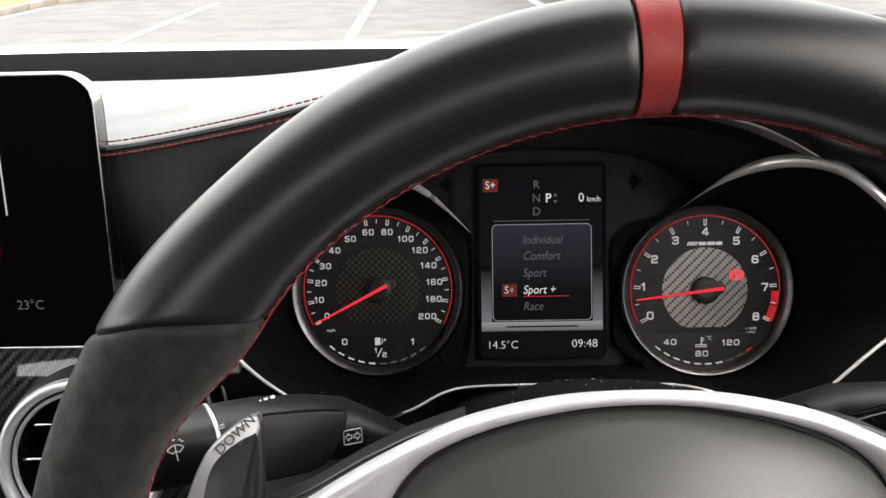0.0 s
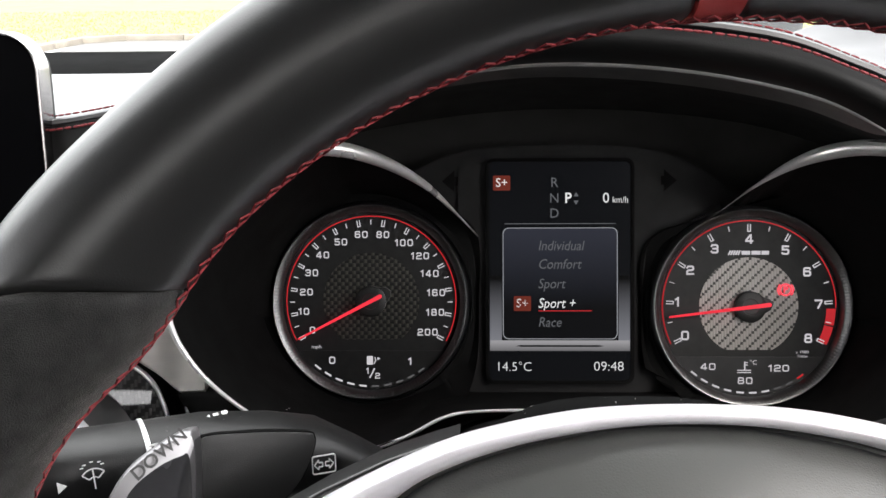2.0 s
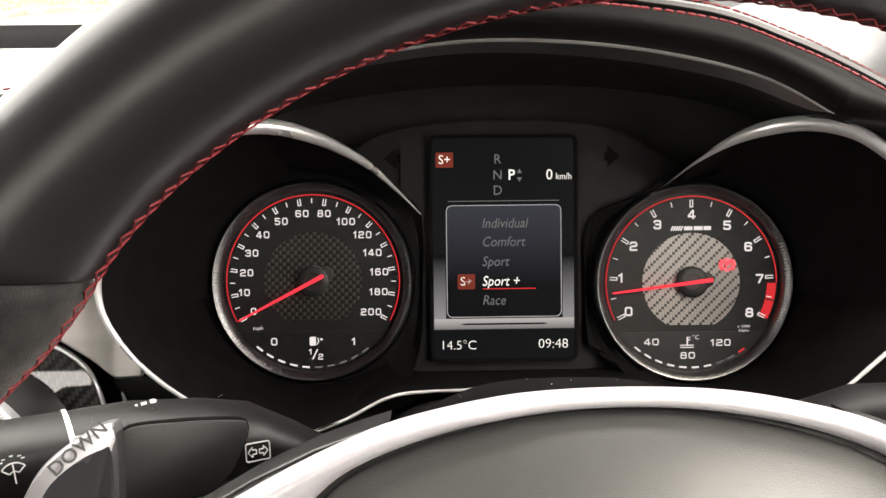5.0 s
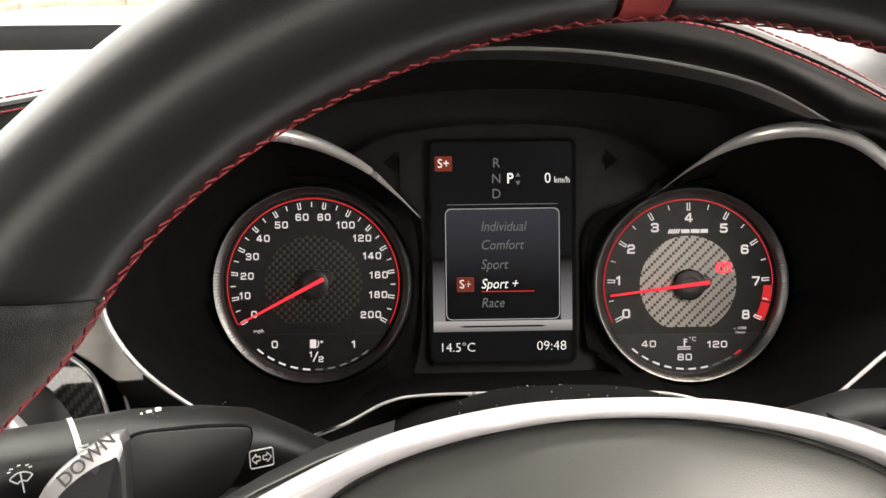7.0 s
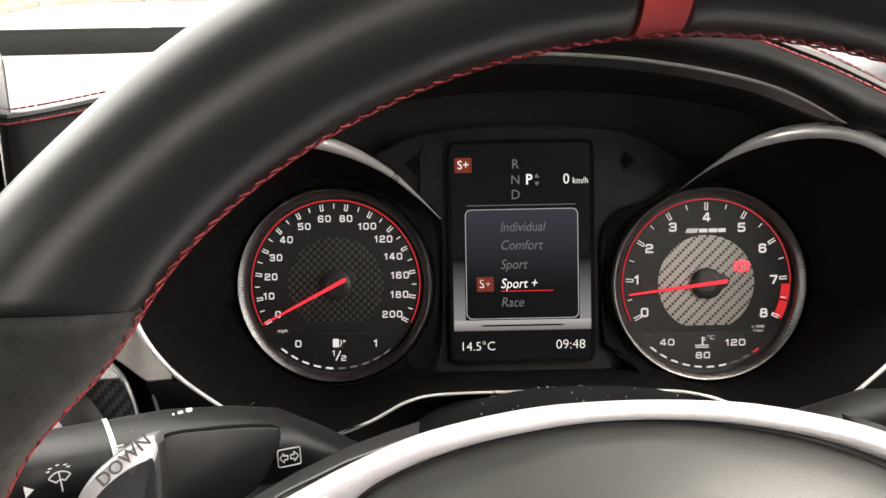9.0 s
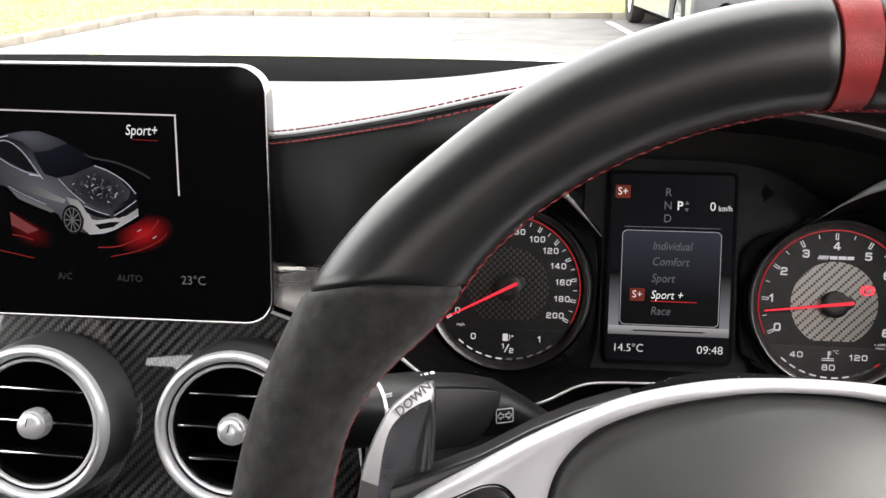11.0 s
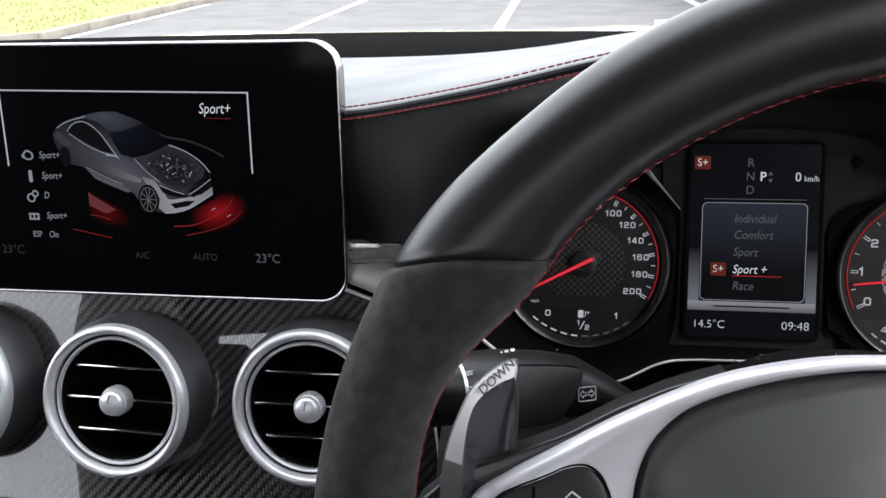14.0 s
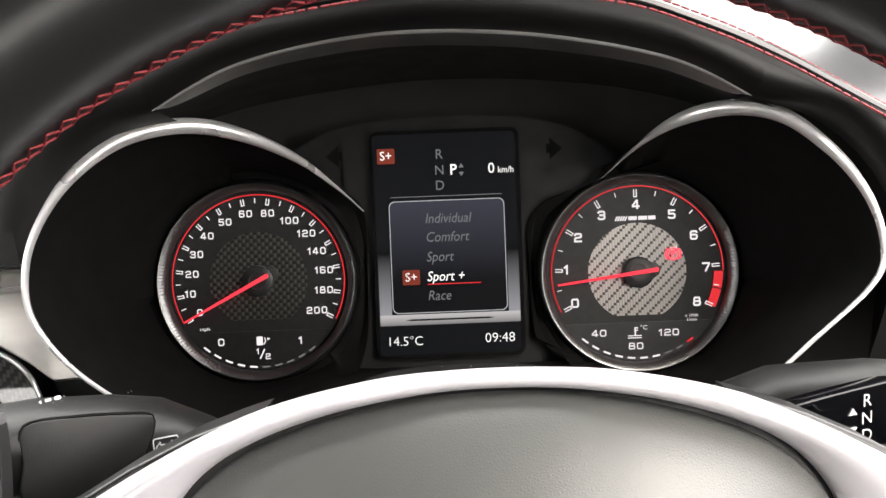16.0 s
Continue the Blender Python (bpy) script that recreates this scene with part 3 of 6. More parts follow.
def cl(x, v, o):
    return CLUSTER @ Vector((x - 0.064, v, o))


# the seam along the dashboard's edge: x, y, z
SEAM = smooth_curve([(-0.86, 0.62, 0.985), (-0.70, 0.535, 1.000), (-0.55, 0.487, 1.009), (-0.43, 0.478, 1.019), (-0.30, 0.474, 1.023), (-0.21, 0.468, 1.027), (-0.165, 0.451, 1.0322), (-0.098, 0.437, 1.046), (-0.04, 0.425, 1.061), (0.0, 0.42, 1.069),
                     (0.064, 0.418, 1.076), (0.128, 0.42, 1.070), (0.165, 0.42, 1.0585), (0.199, 0.42, 1.0435), (0.239, 0.422, 1.022), (0.29, 0.43, 0.996), (0.36, 0.45, 0.965), (0.44, 0.49, 0.935)], 150)
LIP = smooth_curve([(-0.054, 0.426, 1.032), (-0.021, 0.431, 1.048), (0.024, 0.434, 1.057), (0.067, 0.434, 1.0585), (0.114, 0.433, 1.054), (0.158, 0.43, 1.044), (0.188, 0.425, 1.029)], 50)


def at_x(curve, x):
    for a, b in zip(curve, curve[1:]):
        if a.x <= x <= b.x:
            return a.lerp(b, (x - a.x) / (b.x - a.x))
    return curve[0] if x < curve[0].x else curve[-1]


# the bright trim round the left dial well: x, height up the dial face, distance towards the driver
RING_TOP = [(0.019, 0.0275, 0.002), (0.006, 0.0415, 0.018), (-0.009, 0.0552, 0.045), (-0.030, 0.0655, 0.070), (-0.052, 0.0690, 0.088), (-0.076, 0.0630, 0.100), (-0.095, 0.0475, 0.108), (-0.108, 0.0285, 0.111), (-0.1155, 0.0090, 0.111),
            (-0.1158, -0.012, 0.109), (-0.1036, -0.033, 0.106), (-0.0840, -0.0500, 0.104), (-0.062, -0.0640, 0.100), (-0.038, -0.0697, 0.095), (-0.017, -0.0650, 0.089), (0.0030, -0.0560, 0.084), (0.021, -0.0538, 0.081), (0.064, -0.0532, 0.081)]
INNER_CLOSE = [(0.0045, -0.0655, 0.040), (0.0130, -0.0590, 0.014), (0.0185, -0.0400, 0.003), (0.0195, -0.010, 0.001)]


def dashboard():
    d = thing("dashboard", Matrix(), "black leather dashboard with red stitching and piping", "dashboard")
    # top pad
    rows = []
    for s in SEAM:
        hump = math.exp(-((s.x - 0.07) / 0.14) ** 2)
        far = Vector((s.x, 0.705 + 0.05 * hump - 0.08 * ((s.x - CX) / 0.7) ** 2, 1.026 + 0.020 * hump + 0.045 * smoothstep(0.16, 0.30, s.x) - 0.010 * max(0, (-0.45 - s.x))))
        row = []
        for k in range(13):
            f = k / 12
            p = (s + Vector((0, 0.007, 0.001))).lerp(far, f)
            p.z += 0.004 * math.sin(math.pi * min(f * 1.3, 1)) + (-0.003 if k == 0 else 0.0)
            row.append(p)
        row.append(far + Vector((0, 0.006, -0.012)))
        rows.append(row)
    part("top_pad", loft(rows), lit_dash_leather, d, "black grained leather top pad in the lit tone")
    # recess at the foot of the windscreen
    rows = [[(x, 0.68 - 0.08 * ((x - CX) / 0.7) ** 2, 1.010), (x, 0.78 - 0.09 * ((x - CX) / 0.7) ** 2, 1.019), (x, 0.858 - 0.10 * ((x - CX) / 0.7) ** 2, 1.0285), (x, 0.87 - 0.10 * ((x - CX) / 0.7) ** 2, 1.026), (x, 0.90 - 0.10 * ((x - CX) / 0.7) ** 2, 1.00)]
            for x in [CX - 0.72 + 1.44 * i / 40 for i in range(41)]]
    part("windscreen_recess", loft(rows), recess_black, d, "matt black strip below the windscreen")
    # piping between the two seams
    part("piping", tube([p + Vector((0, 0.0035, 0.0005)) for p in SEAM], 0.0022, 8), leather, d)
    for name, shift, size in (("upper_stitching", Vector((0, 0.0085, 0.0034)), 0.00050), ("lower_stitching", Vector((0, -0.0016, -0.0016)), 0.0006)):
        bm = bmesh.new()
        run = 0.0
        pts = smooth_curve([p + shift for p in SEAM], 900)
        for a, b in zip(pts, pts[1:]):
            run += (b - a).length
            if run > 0.0037:
                run = 0.0
                t = (b - a).normalized()
                tube([a - t * 0.0018, a - t * 0.0011, a + t * 0.0011, a + t * 0.0018], [size * 0.5, size, size, size * 0.5], 6, bm=bm)
        part(name, bm, red_thread, d, "red thread stitching")
    # face below the seam, beside the instrument well
    def roll_out(f):
        return 0.0075 * math.sin(math.pi * max(0, f - 0.10) / 0.90) ** 0.9

    def swell(x):
        return (1 - smoothstep(0.004, 0.060, -0.050 - x)) if x < 0.06 else (1 - smoothstep(0.004, 0.060, x - 0.185))

    def face(x0, x1, bottom, n):
        rows = []
        for i in range(n + 1):
            x = x0 + (x1 - x0) * i / n
            s, b = at_x(SEAM, x), bottom(x)
            row = []
            for k in range(19):
                f = k / 18
                p = s.lerp(b, f) + Vector((0, -0.006 * math.sin(math.pi * f), 0))
                w = swell(x)
                if w:
                    end = LIP[0] if x < 0.06 else LIP[-1]
                    end = Vector((x, end.y, end.z - 0.25 * abs(x - end.x)))
                    q = s.lerp(end, k / 12) + Vector((0, 0.0018 - roll_out(k / 12), 0)) if k <= 12 else end.lerp(b, (k - 12) / 6) + Vector((0, 0.0018, 0))
                    p = p.lerp(q, w)
                row.append(p)
            rows.append(row)
        return loft(rows)

    ring = [cl(*p) for p in RING_TOP]
    left_top = smooth_curve([ring[8], ring[7], ring[6], ring[5], ring[4]], 24)

    def left_bottom(x):
        if x < -0.1154:
            back = min(1, max(0, (-0.17 - x) / 0.30))
            low = Vector((x, 0.462 + 0.125 * back * back * (3 - 2 * back), 0.957 - 0.037 * min(1, max(0, (-0.12 - x) / 0.4))))
            return low.lerp(Vector((x, ring[8].y, ring[8].z)), smoothstep(-0.175, -0.1154, x))
        return at_x(left_top, x)

    part("fascia", face(-0.86, -0.0535, left_bottom, 100), shaded_dash_leather, d, "black leather fascia below the seam in the shaded tone")
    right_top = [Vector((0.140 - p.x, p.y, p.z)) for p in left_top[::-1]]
    part("fascia", face(0.187, 0.44, lambda x: at_x(right_top, x) if x < 0.256 else Vector((x, 0.44, 0.90)), 40), shaded_dash_leather, d)
    # hood over the instruments
    rows = []
    for i, p in enumerate(LIP):
        s = at_x(SEAM, -0.056 + (0.189 + 0.056) * i / (len(LIP) - 1))
        rows.append([s.lerp(p, f) + Vector((0, 0.001 - roll_out(f), 0)) for f in (0, 0.08, 0.16, 0.26, 0.36, 0.46, 0.56, 0.66, 0.76, 0.86, 0.94, 1.0)] + [p + Vector((0, 0.003, 0.001))])
    part("instrument_hood", loft(rows), shaded_dash_leather, d, "black leather roll over the instruments in the shaded tone")
    rows = []
    for i, p in enumerate(LIP):
        f = i / (len(LIP) - 1)
        depth = math.sin(math.pi * f) ** 0.6
        x = 0.066 + (p.x - 0.066) * 0.98
        rows.append([p + Vector((0, 0.002, 0)), Vector((x, p.y + 0.010 * depth + 0.002, p.z - 0.002 * depth)), Vector((x, p.y + 0.034 * depth + 0.003, p.z - 0.010 * depth))])
    part("hood_band", loft(rows), hood_grey, d, "dark grey satin band under the hood")
    # highlight on the band's top edge, built as a paler tube
    part("hood_edge_highlight", tube([p + Vector((0, 0.0012, -0.0004)) for p in LIP], [0.0011 * (0.15 + 0.85 * math.sin(math.pi * i / (len(LIP) - 1)) ** 0.5) for i in range(len(LIP))], 8), edge_highlight, d, "pale tube drawn as the highlight along the hood band's edge")
    rows = []
    for i, p in enumerate(LIP):
        f = i / (len(LIP) - 1)
        depth = math.sin(math.pi * f) ** 0.6
        x = 0.066 + (p.x - 0.066) * 0.98
        a = Vector((x, p.y + 0.034 * depth + 0.003, p.z - 0.010 * depth))
        b = Vector((0.064 + (p.x - 0.066) * 1.25, 0.552, 1.022 - 0.9 * (abs(f - 0.5) * 2) ** 2 * 0.03))
        rows.append([a, a.lerp(b, 0.5) + Vector((0, 0, 0.004)), b])
    for k, s in ((0, -1), (len(rows), 1)):
        near = rows[0] if s < 0 else rows[-1]
        rows.insert(k, [p + Vector((s * 0.022, 0.022, -0.010)) for p in near])
    part("hood_lining", loft(rows), visor_lining, d)
    # back wall above the dials
    part("well_backing", plate(rounded(0.47, 0.23, 0.03, (0.035, -0.01)), -0.030, -0.026), visor_lining, d, m=CLUSTER)
    # knee panel
    rows = [[(x, 0.47, 0.872 - 0.15 * max(0, x - 0.2)), (x, 0.42, 0.845), (x, 0.38, 0.79), (x, 0.35, 0.70)] for x in [-0.12 + 0.56 * i / 20 for i in range(21)]]
    part("knee_panel", loft(rows), black_plastic, d, "black grained lower panel")
    return d


dashboard()


def trim_strips():
    t = thing("trim_strip", Matrix(), "brushed aluminium trim strip across the dashboard", "trim")
    rows = []
    for i in range(31):
        x = -0.20 + 0.085 * i / 30
        y = 0.449 + 0.014 * (i / 30) ** 1.2
        z = 0.9580 - 0.003 * (i / 30)
        low = np.interp(x, (-0.20, -0.165, -0.150, -0.136, -0.127, -0.10), (0.9445, 0.930, 0.922, 0.911, 0.9015, 0.9005))
        d = (0.9455 - low) / 0.045
        rows.append([(x, y + 0.006, z), (x, y, z - 0.0004), (x, y - 0.0015, z - 0.0020), (x, y - 0.0020, 0.9455), (x, y, 0.9450 - 0.002 * d), (x, y - 0.001 * d, 0.945 - 0.014 * d), (x, y - 0.004 * d, 0.945 - 0.029 * d), (x, y - 0.009 * d, low), (x, y - 0.008 * d, low - 0.0015), (x, y + 0.02, low - 0.002)])
    part("strip", loft(rows), brushed, t)
    pad = []
    for i in range(19):
        f = i / 18
        pad.append([(-0.146 + (far + 0.146) * f, y, z) for y, z, far in ((0.4760, 0.9000, -0.112), (0.4680, 0.8975, -0.1125), (0.4650, 0.8955, -0.1115), (0.4635, 0.8920, -0.1090), (0.4630, 0.8810, -0.1010), (0.4635, 0.870, -0.093), (0.466, 0.84, -0.080))])
    part("knee_pad", loft(pad), shaded_dash_leather, t, "black grained leather below the strip in the shaded tone")
    t = thing("trim_strip", Matrix(), "brushed aluminium trim panel on the passenger's side", "trim")
    rows = []
    for i in range(31):
        f = i / 30
        x = -0.98 + 0.62 * f
        y = 0.60 - 0.045 * f
        rows.append([(x, y + 0.034, 0.916 + 0.002 * f), (x, y + 0.028, 0.9135), (x, y + 0.018, 0.904), (x, y + 0.008, 0.890), (x, y - 0.003, 0.869), (x, y - 0.008, 0.852 - 0.004 * f), (x, y - 0.004, 0.844 - 0.004 * f), (x, y + 0.03, 0.840)])
    part("strip", loft(rows), brushed, t)
    part("edge", tube([Vector((-0.98 + 0.62 * i / 30, 0.627 - 0.045 * i / 30, 0.918)) for i in range(31)], 0.0015, 8), chrome, t, "bright chrome edge")
    g = thing("glovebox_panel", Matrix(), "dark grey grained lower dashboard panel with a seam", "panel")
    for name, x0, x1 in (("panel", -1.0, -0.607), ("panel", -0.604, -0.47)):
        rows = [[(x, 0.572, 0.852), (x, 0.562, 0.843), (x, 0.535, 0.80), (x, 0.50, 0.72), (x, 0.47, 0.60)] for x in [x0 + (x1 - x0) * i / 10 for i in range(11)]]
        part(name, loft(rows), surface("grey grained leather", (0.17, 0.172, 0.18), (0.145, 0.147, 0.153), 0.5, 0.06, scale=14, grain=0.3, grain_scale=700, cells=True), g)


trim_strips()

# ---- instrument cluster ----
DR = 0.0471                                             # radius of the red line
SPEED, ENGINE = (-0.1043, -0.0084), (0.1033, -0.0116)   # the dials' centres


def dial(parent, at, name, face, low):
    d = part(name, disc(0.0535, 0.0, 96), face, parent, m=Matrix.Translation((*at, 0.0)))
    part("bezel", lathe([(0.0495, -0.002), (0.0495, 0.0048), (0.0502, 0.0062), (0.0524, 0.0080), (0.0531, 0.0082), (0.0538, 0.0074), (0.0546, 0.0040), (0.0558, -0.004)], 720, ((2, 3), 0.00025)), bezel_metal, d, "knurled bright metal bezel")
    lower = [(0.0495 * math.cos(radians(a)), 0.0495 * math.sin(radians(a))) for a in range(214, 327, 4)]
    part("lower_panel", plate(lower, 0.0002, 0.0006), low, d)
    return d


def u_mark(d, a, r0, r1, w, material):
    """A hollow U-shaped hour mark."""
    bm = bmesh.new()
    c, s = math.cos(a), math.sin(a)
    def p(r, q):
        return (r * c - q * s, r * s + q * c)
    bar(p(r0, -w), p(r1, -w), 0.0005, 0.0008, bm=bm)
    bar(p(r0, w), p(r1, w), 0.0005, 0.0008, bm=bm)
    bar(p(r0, -w - 0.00025), p(r0, w + 0.00025), 0.0005, 0.0008, bm=bm)
    part("scale_mark", bm, material, d, smooth=False)


def thin_mark(d, a, r0, r1, material):
    part("scale_mark", bar((r0 * math.cos(a), r0 * math.sin(a)), (r1 * math.cos(a), r1 * math.sin(a)), 0.0005, 0.0008), material, d, smooth=False)


def arc_line(r, a0, a1, width, z=0.0008, n=60):
    rows = [[(q * math.cos(radians(a)), q * math.sin(radians(a)), z) for q in (r - width / 2, r + width / 2)] for a in [a0 + (a1 - a0) * i / n for i in range(n + 1)]]
    return loft(rows)


def needle(d, a, tip, tail):
    n = part("needle", plate([(-tail, -0.0011), (-tail - 0.0006, 0), (-tail, 0.0011), (tip, 0.00045), (tip, -0.00045)], 0.0046, 0.0056), red_needle, d, "red lit pointer", m=Matrix.Rotation(a, 4, "Z"))
    h = part("needle_hub", lathe([(0.0085, 0.001), (0.0085, 0.0040), (0.0075, 0.0046), (0.0045, 0.0047), (0.0042, 0.0044), (0.0, 0.0044)], 40), black_plastic, d)
    part("hub_wing", plate([(-0.011, -0.003), (-0.0125, 0), (-0.011, 0.003), (0.0, 0.008), (0.008, 0.004), (0.008, -0.004), (0.0, -0.008)], 0.0012, 0.0036, 0.0005), black_plastic, d, m=Matrix.Rotation(a, 4, "Z"))
    return n


def gauge_dashes(d, a0, a1, lit, total, last=None):
    for i in range(total):
        a = a0 + (a1 - a0) * i / (total - 1)
        part("level_dash", arc_line(0.0474, a - 2.5, a + 2.5, 0.0010, n=4), white_print if i < lit else (last if last and i == total - 1 else dim_print), d, smooth=False)


def cluster():
    c = thing("instrument_cluster", CLUSTER, "instrument cluster with two round dials and an upright display", "instrument cluster")
    part("backplate", plate([(p.x, p.y) for p in smooth_curve([(-0.165, -0.06, 0), (0, -0.068, 0), (0.165, -0.06, 0), (0.16, 0.01, 0), (0.10, 0.050, 0), (0.066, 0.071, 0), (0.03, 0.0775, 0), (0, 0.0785, 0), (-0.03, 0.0775, 0), (-0.066, 0.071, 0), (-0.10, 0.050, 0), (-0.16, 0.01, 0)], 60, True)], -0.012, -0.004), cluster_grey, c, "charcoal plastic mask")
    # speed dial
    s = dial(c, SPEED, "speed_dial", dial_face, dial_black)
    part("weave_disc", disc(0.0268, 0.0004, 64, -0.0215), dial_carbon, s, "dark carbon-weave centre")
    part("red_line", arc_line(DR, -28, 208, 0.0006), red_lit, s, "thin red ring")
    figures = ((0, -0.0328, -0.0162), (10, -0.0376, -0.0058), (20, -0.0361, 0.0050), (30, -0.0331, 0.0157), (40, -0.0269, 0.0256), (50, -0.0168, 0.0328), (60, -0.0054, 0.0369),
               (80, 0.0066, 0.0368), (100, 0.0183, 0.0323), (120, 0.0272, 0.0250), (140, 0.0325, 0.0152), (160, 0.0360, 0.0046), (180, 0.0355, -0.0063), (200, 0.0313, -0.0173))
    step = 236 / 13
    for i, (n, x, y) in enumerate(figures):
        a = radians(208 - step * i)
        u_mark(s, a, 0.0418, 0.0452, 0.0007, white_print)
        numeral("number", str(n), (x, y), 0.0038, s, white_print)
        if i < 13:
            thin_mark(s, radians(208 - step * (i + 0.5)), 0.0425, 0.0452, white_print)
    lettering("unit", "mph", (-0.0305, -0.0255), 0.0019, s, white_print, 0.0008, 1.2)
    for w, x, y, h in (("0", -0.0219, -0.0330, 0.0040), ("1", -0.0022, -0.0388, 0.0032), ("/", 0.0004, -0.0402, 0.0044), ("2", 0.0034, -0.0416, 0.0032), ("1", 0.0215, -0.0335, 0.0040)):
        numeral("number", w, (x, y), h, s, white_print, wide=0.85)
    bm = plate(rounded(0.0034, 0.0048, 0.0005, (-0.0008, -0.0330)), 0.0007, 0.0009)
    bar((0.0014, -0.0350), (0.0024, -0.0332), 0.0005, 0.0007, bm=bm)
    bar((0.0024, -0.0332), (0.0020, -0.0312), 0.0005, 0.0007, bm=bm)
    plate([(0.0034, -0.0312), (0.0050, -0.0320), (0.0034, -0.0328)], 0.0007, 0.0009, bm=bm)
    part("pump_sign", bm, white_print, s, smooth=False)
    gauge_dashes(s, 231, 306, 5, 10)
    needle(s, radians(207.5), 0.0450, 0.0065)
    # engine speed dial
    t = dial(c, ENGINE, "engine_speed_dial", dial_face, dial_grey)
    part("weave_disc", disc(0.0270, 0.0004, 64, -0.0238), dial_silver, t, "silver-grey carbon-weave centre")
    part("red_line", arc_line(DR, -1, 206, 0.0006), red_lit, t, "thin red ring")
    for a, b in ((-1.5, -13.0), (-14.0, -26.5)):
        part("red_band", arc_line(0.0445, b, a, 0.0050, n=12), red_lit, t, "red warning band")
    for i in range(9):
        a = radians(206 - 29 * i)
        u_mark(t, a, 0.0412, 0.0452, 0.0007, white_print)
        at = ((-0.0347, -0.0159), (-0.0390, 0.0026), (-0.0319, 0.0200), (-0.0187, 0.0317), (0.0002, 0.0370), (0.0197, 0.0309), (0.0315, 0.0190), (0.0377, 0.0013), (0.0322, -0.0174))[i]
        numeral("number", str(i), at, 0.0051, t, white_print, wide=0.84, stroke=0.19)
        if i < 8:
            thin_mark(t, a - radians(14.5), 0.0425, 0.0452, white_print)
    # maker's plain mark
    bm = bmesh.new()
    for i in range(5):
        bar((-0.0112 + i * 0.0013, 0.0283), (-0.0100 + i * 0.0013, 0.0307), 0.0008, 0.0007, bm=bm)
    for k, w in enumerate((0.0046, 0.0048, 0.0040)):
        bar((-0.0040 + k * 0.0054, 0.0295), (-0.0040 + k * 0.0054 + w, 0.0295), 0.0021, 0.0007, bm=bm)
    part("maker_mark", bm, white_print, t, "plain silver bars", smooth=False)
    lettering("unit", "x 1000", (0.0290, -0.0250), 0.0015, t, white_print, 0.0008, 1.2)
    lettering("unit", "1/min", (0.0290, -0.0273), 0.0015, t, white_print, 0.0008, 1.2)
    for w, x, y in (("40", -0.0221, -0.0330), ("80", -0.0020, -0.0407), ("120", 0.0162, -0.0338)):
        numeral("number", w, (x, y), 0.0037, t, white_print, wide=0.95)
    lettering("unit", "°C", (0.0025, -0.0308), 0.0024, t, white_print, 0.0008, 1.1)
    bm = bar((-0.0022, -0.0352), (-0.0022, -0.0303), 0.0007, 0.0007)
    for y in (-0.0350, -0.0362):
        bar((-0.0062, y), (0.0012, y), 0.0005, 0.0007, bm=bm)
    for y in (-0.0308, -0.0321):
        bar((-0.0022, y), (-0.0006, y), 0.0005, 0.0007, bm=bm)
    part("coolant_sign", bm, white_print, t, smooth=False)
    gauge_dashes(t, 231, 306, 7, 10, red_lit)
    ring = arc_line(0.0030, 0, 360, 0.0009, z=0.0007)
    part("brake_lamp", ring, lamp_red, t, "red lit parking-brake sign", m=Matrix.Translation((0.0198, 0.0092, 0.0004)))
    for a0 in (-45, 135):
        part("brake_lamp", arc_line(0.0042, a0, a0 + 90, 0.0006, z=0.0007, n=10), lamp_red, t, m=Matrix.Translation((0.0198, 0.0092, 0.0004)))
    lettering("brake_letter", "P", (0.0198, 0.0092), 0.0034, t, lamp_red, 0.0013, 1.1, bold=0.00012)
    needle(t, radians(187.0), 0.0445, 0.0105)
    # upright display
    k = part("display", plate(rounded(0.0775, 0.1205, 0.003, (0, 0.008)), 0.0, 0.0012), screen_black, c, "lit upright colour display")
    part("display_frame", frame_loop(rounded(0.0815, 0.1245, 0.005, (0, 0.008)), rounded(0.0775, 0.1205, 0.003, (0, 0.008)), -0.001, 0.0020), deep_black, k)

    def d8(px, py):
        return ((px - 902.5) * 0.000314, 0.068 - (py - 237) * 0.0003077)

    def words(txt, px, py, cap, material, slant=0.0, align="CENTER", wide=0.95, bold=0.0):
        return lettering("screen_text", txt, d8(px, py), cap, k, material, 0.0018, wide, slant, align, bold=bold)

    icon = part("mode_icon", plate(rounded(0.0095, 0.0082, 0.0006, d8(801, 274)), 0.0013, 0.0016), icon_red, k, "small red mode icon")
    words("S+", 801, 274, 0.0048, white_text)
    for ch, y in (("R", 274), ("N", 302), ("D", 329)):
        words(ch, 893, y, 0.0052, grey_text)
    words("P", 917, 302, 0.0056, white_text, bold=0.0001)
    for sgn in (1, -1):
        x, y = d8(931, 302 - 7 * sgn)
        part("gear_arrow", plate([(x - 0.0014, y - 0.001 * sgn), (x + 0.0014, y - 0.001 * sgn), (x, y + 0.0014 * sgn)], 0.0014, 0.0017), grey_text, k)
    words("0", 983, 302, 0.0056, white_text)
    words("km/h", 1008, 305, 0.0034, white_text, wide=0.9)
    part("rule_line", bar(d8(806, 347), d8(1000, 347), 0.0004, 0.0014), grey_text, k)
    part("menu_field", plate(rounded(0.0625, 0.0610, 0.003, d8(903, 454)), 0.0013, 0.0015), menu_blue, k, "dark blue menu field")
    part("menu_frame", frame_loop(rounded(0.0630, 0.0615, 0.0032, d8(903, 454)), rounded(0.0622, 0.0607, 0.0030, d8(903, 454)), 0.0014, 0.0017), mid_text, k)
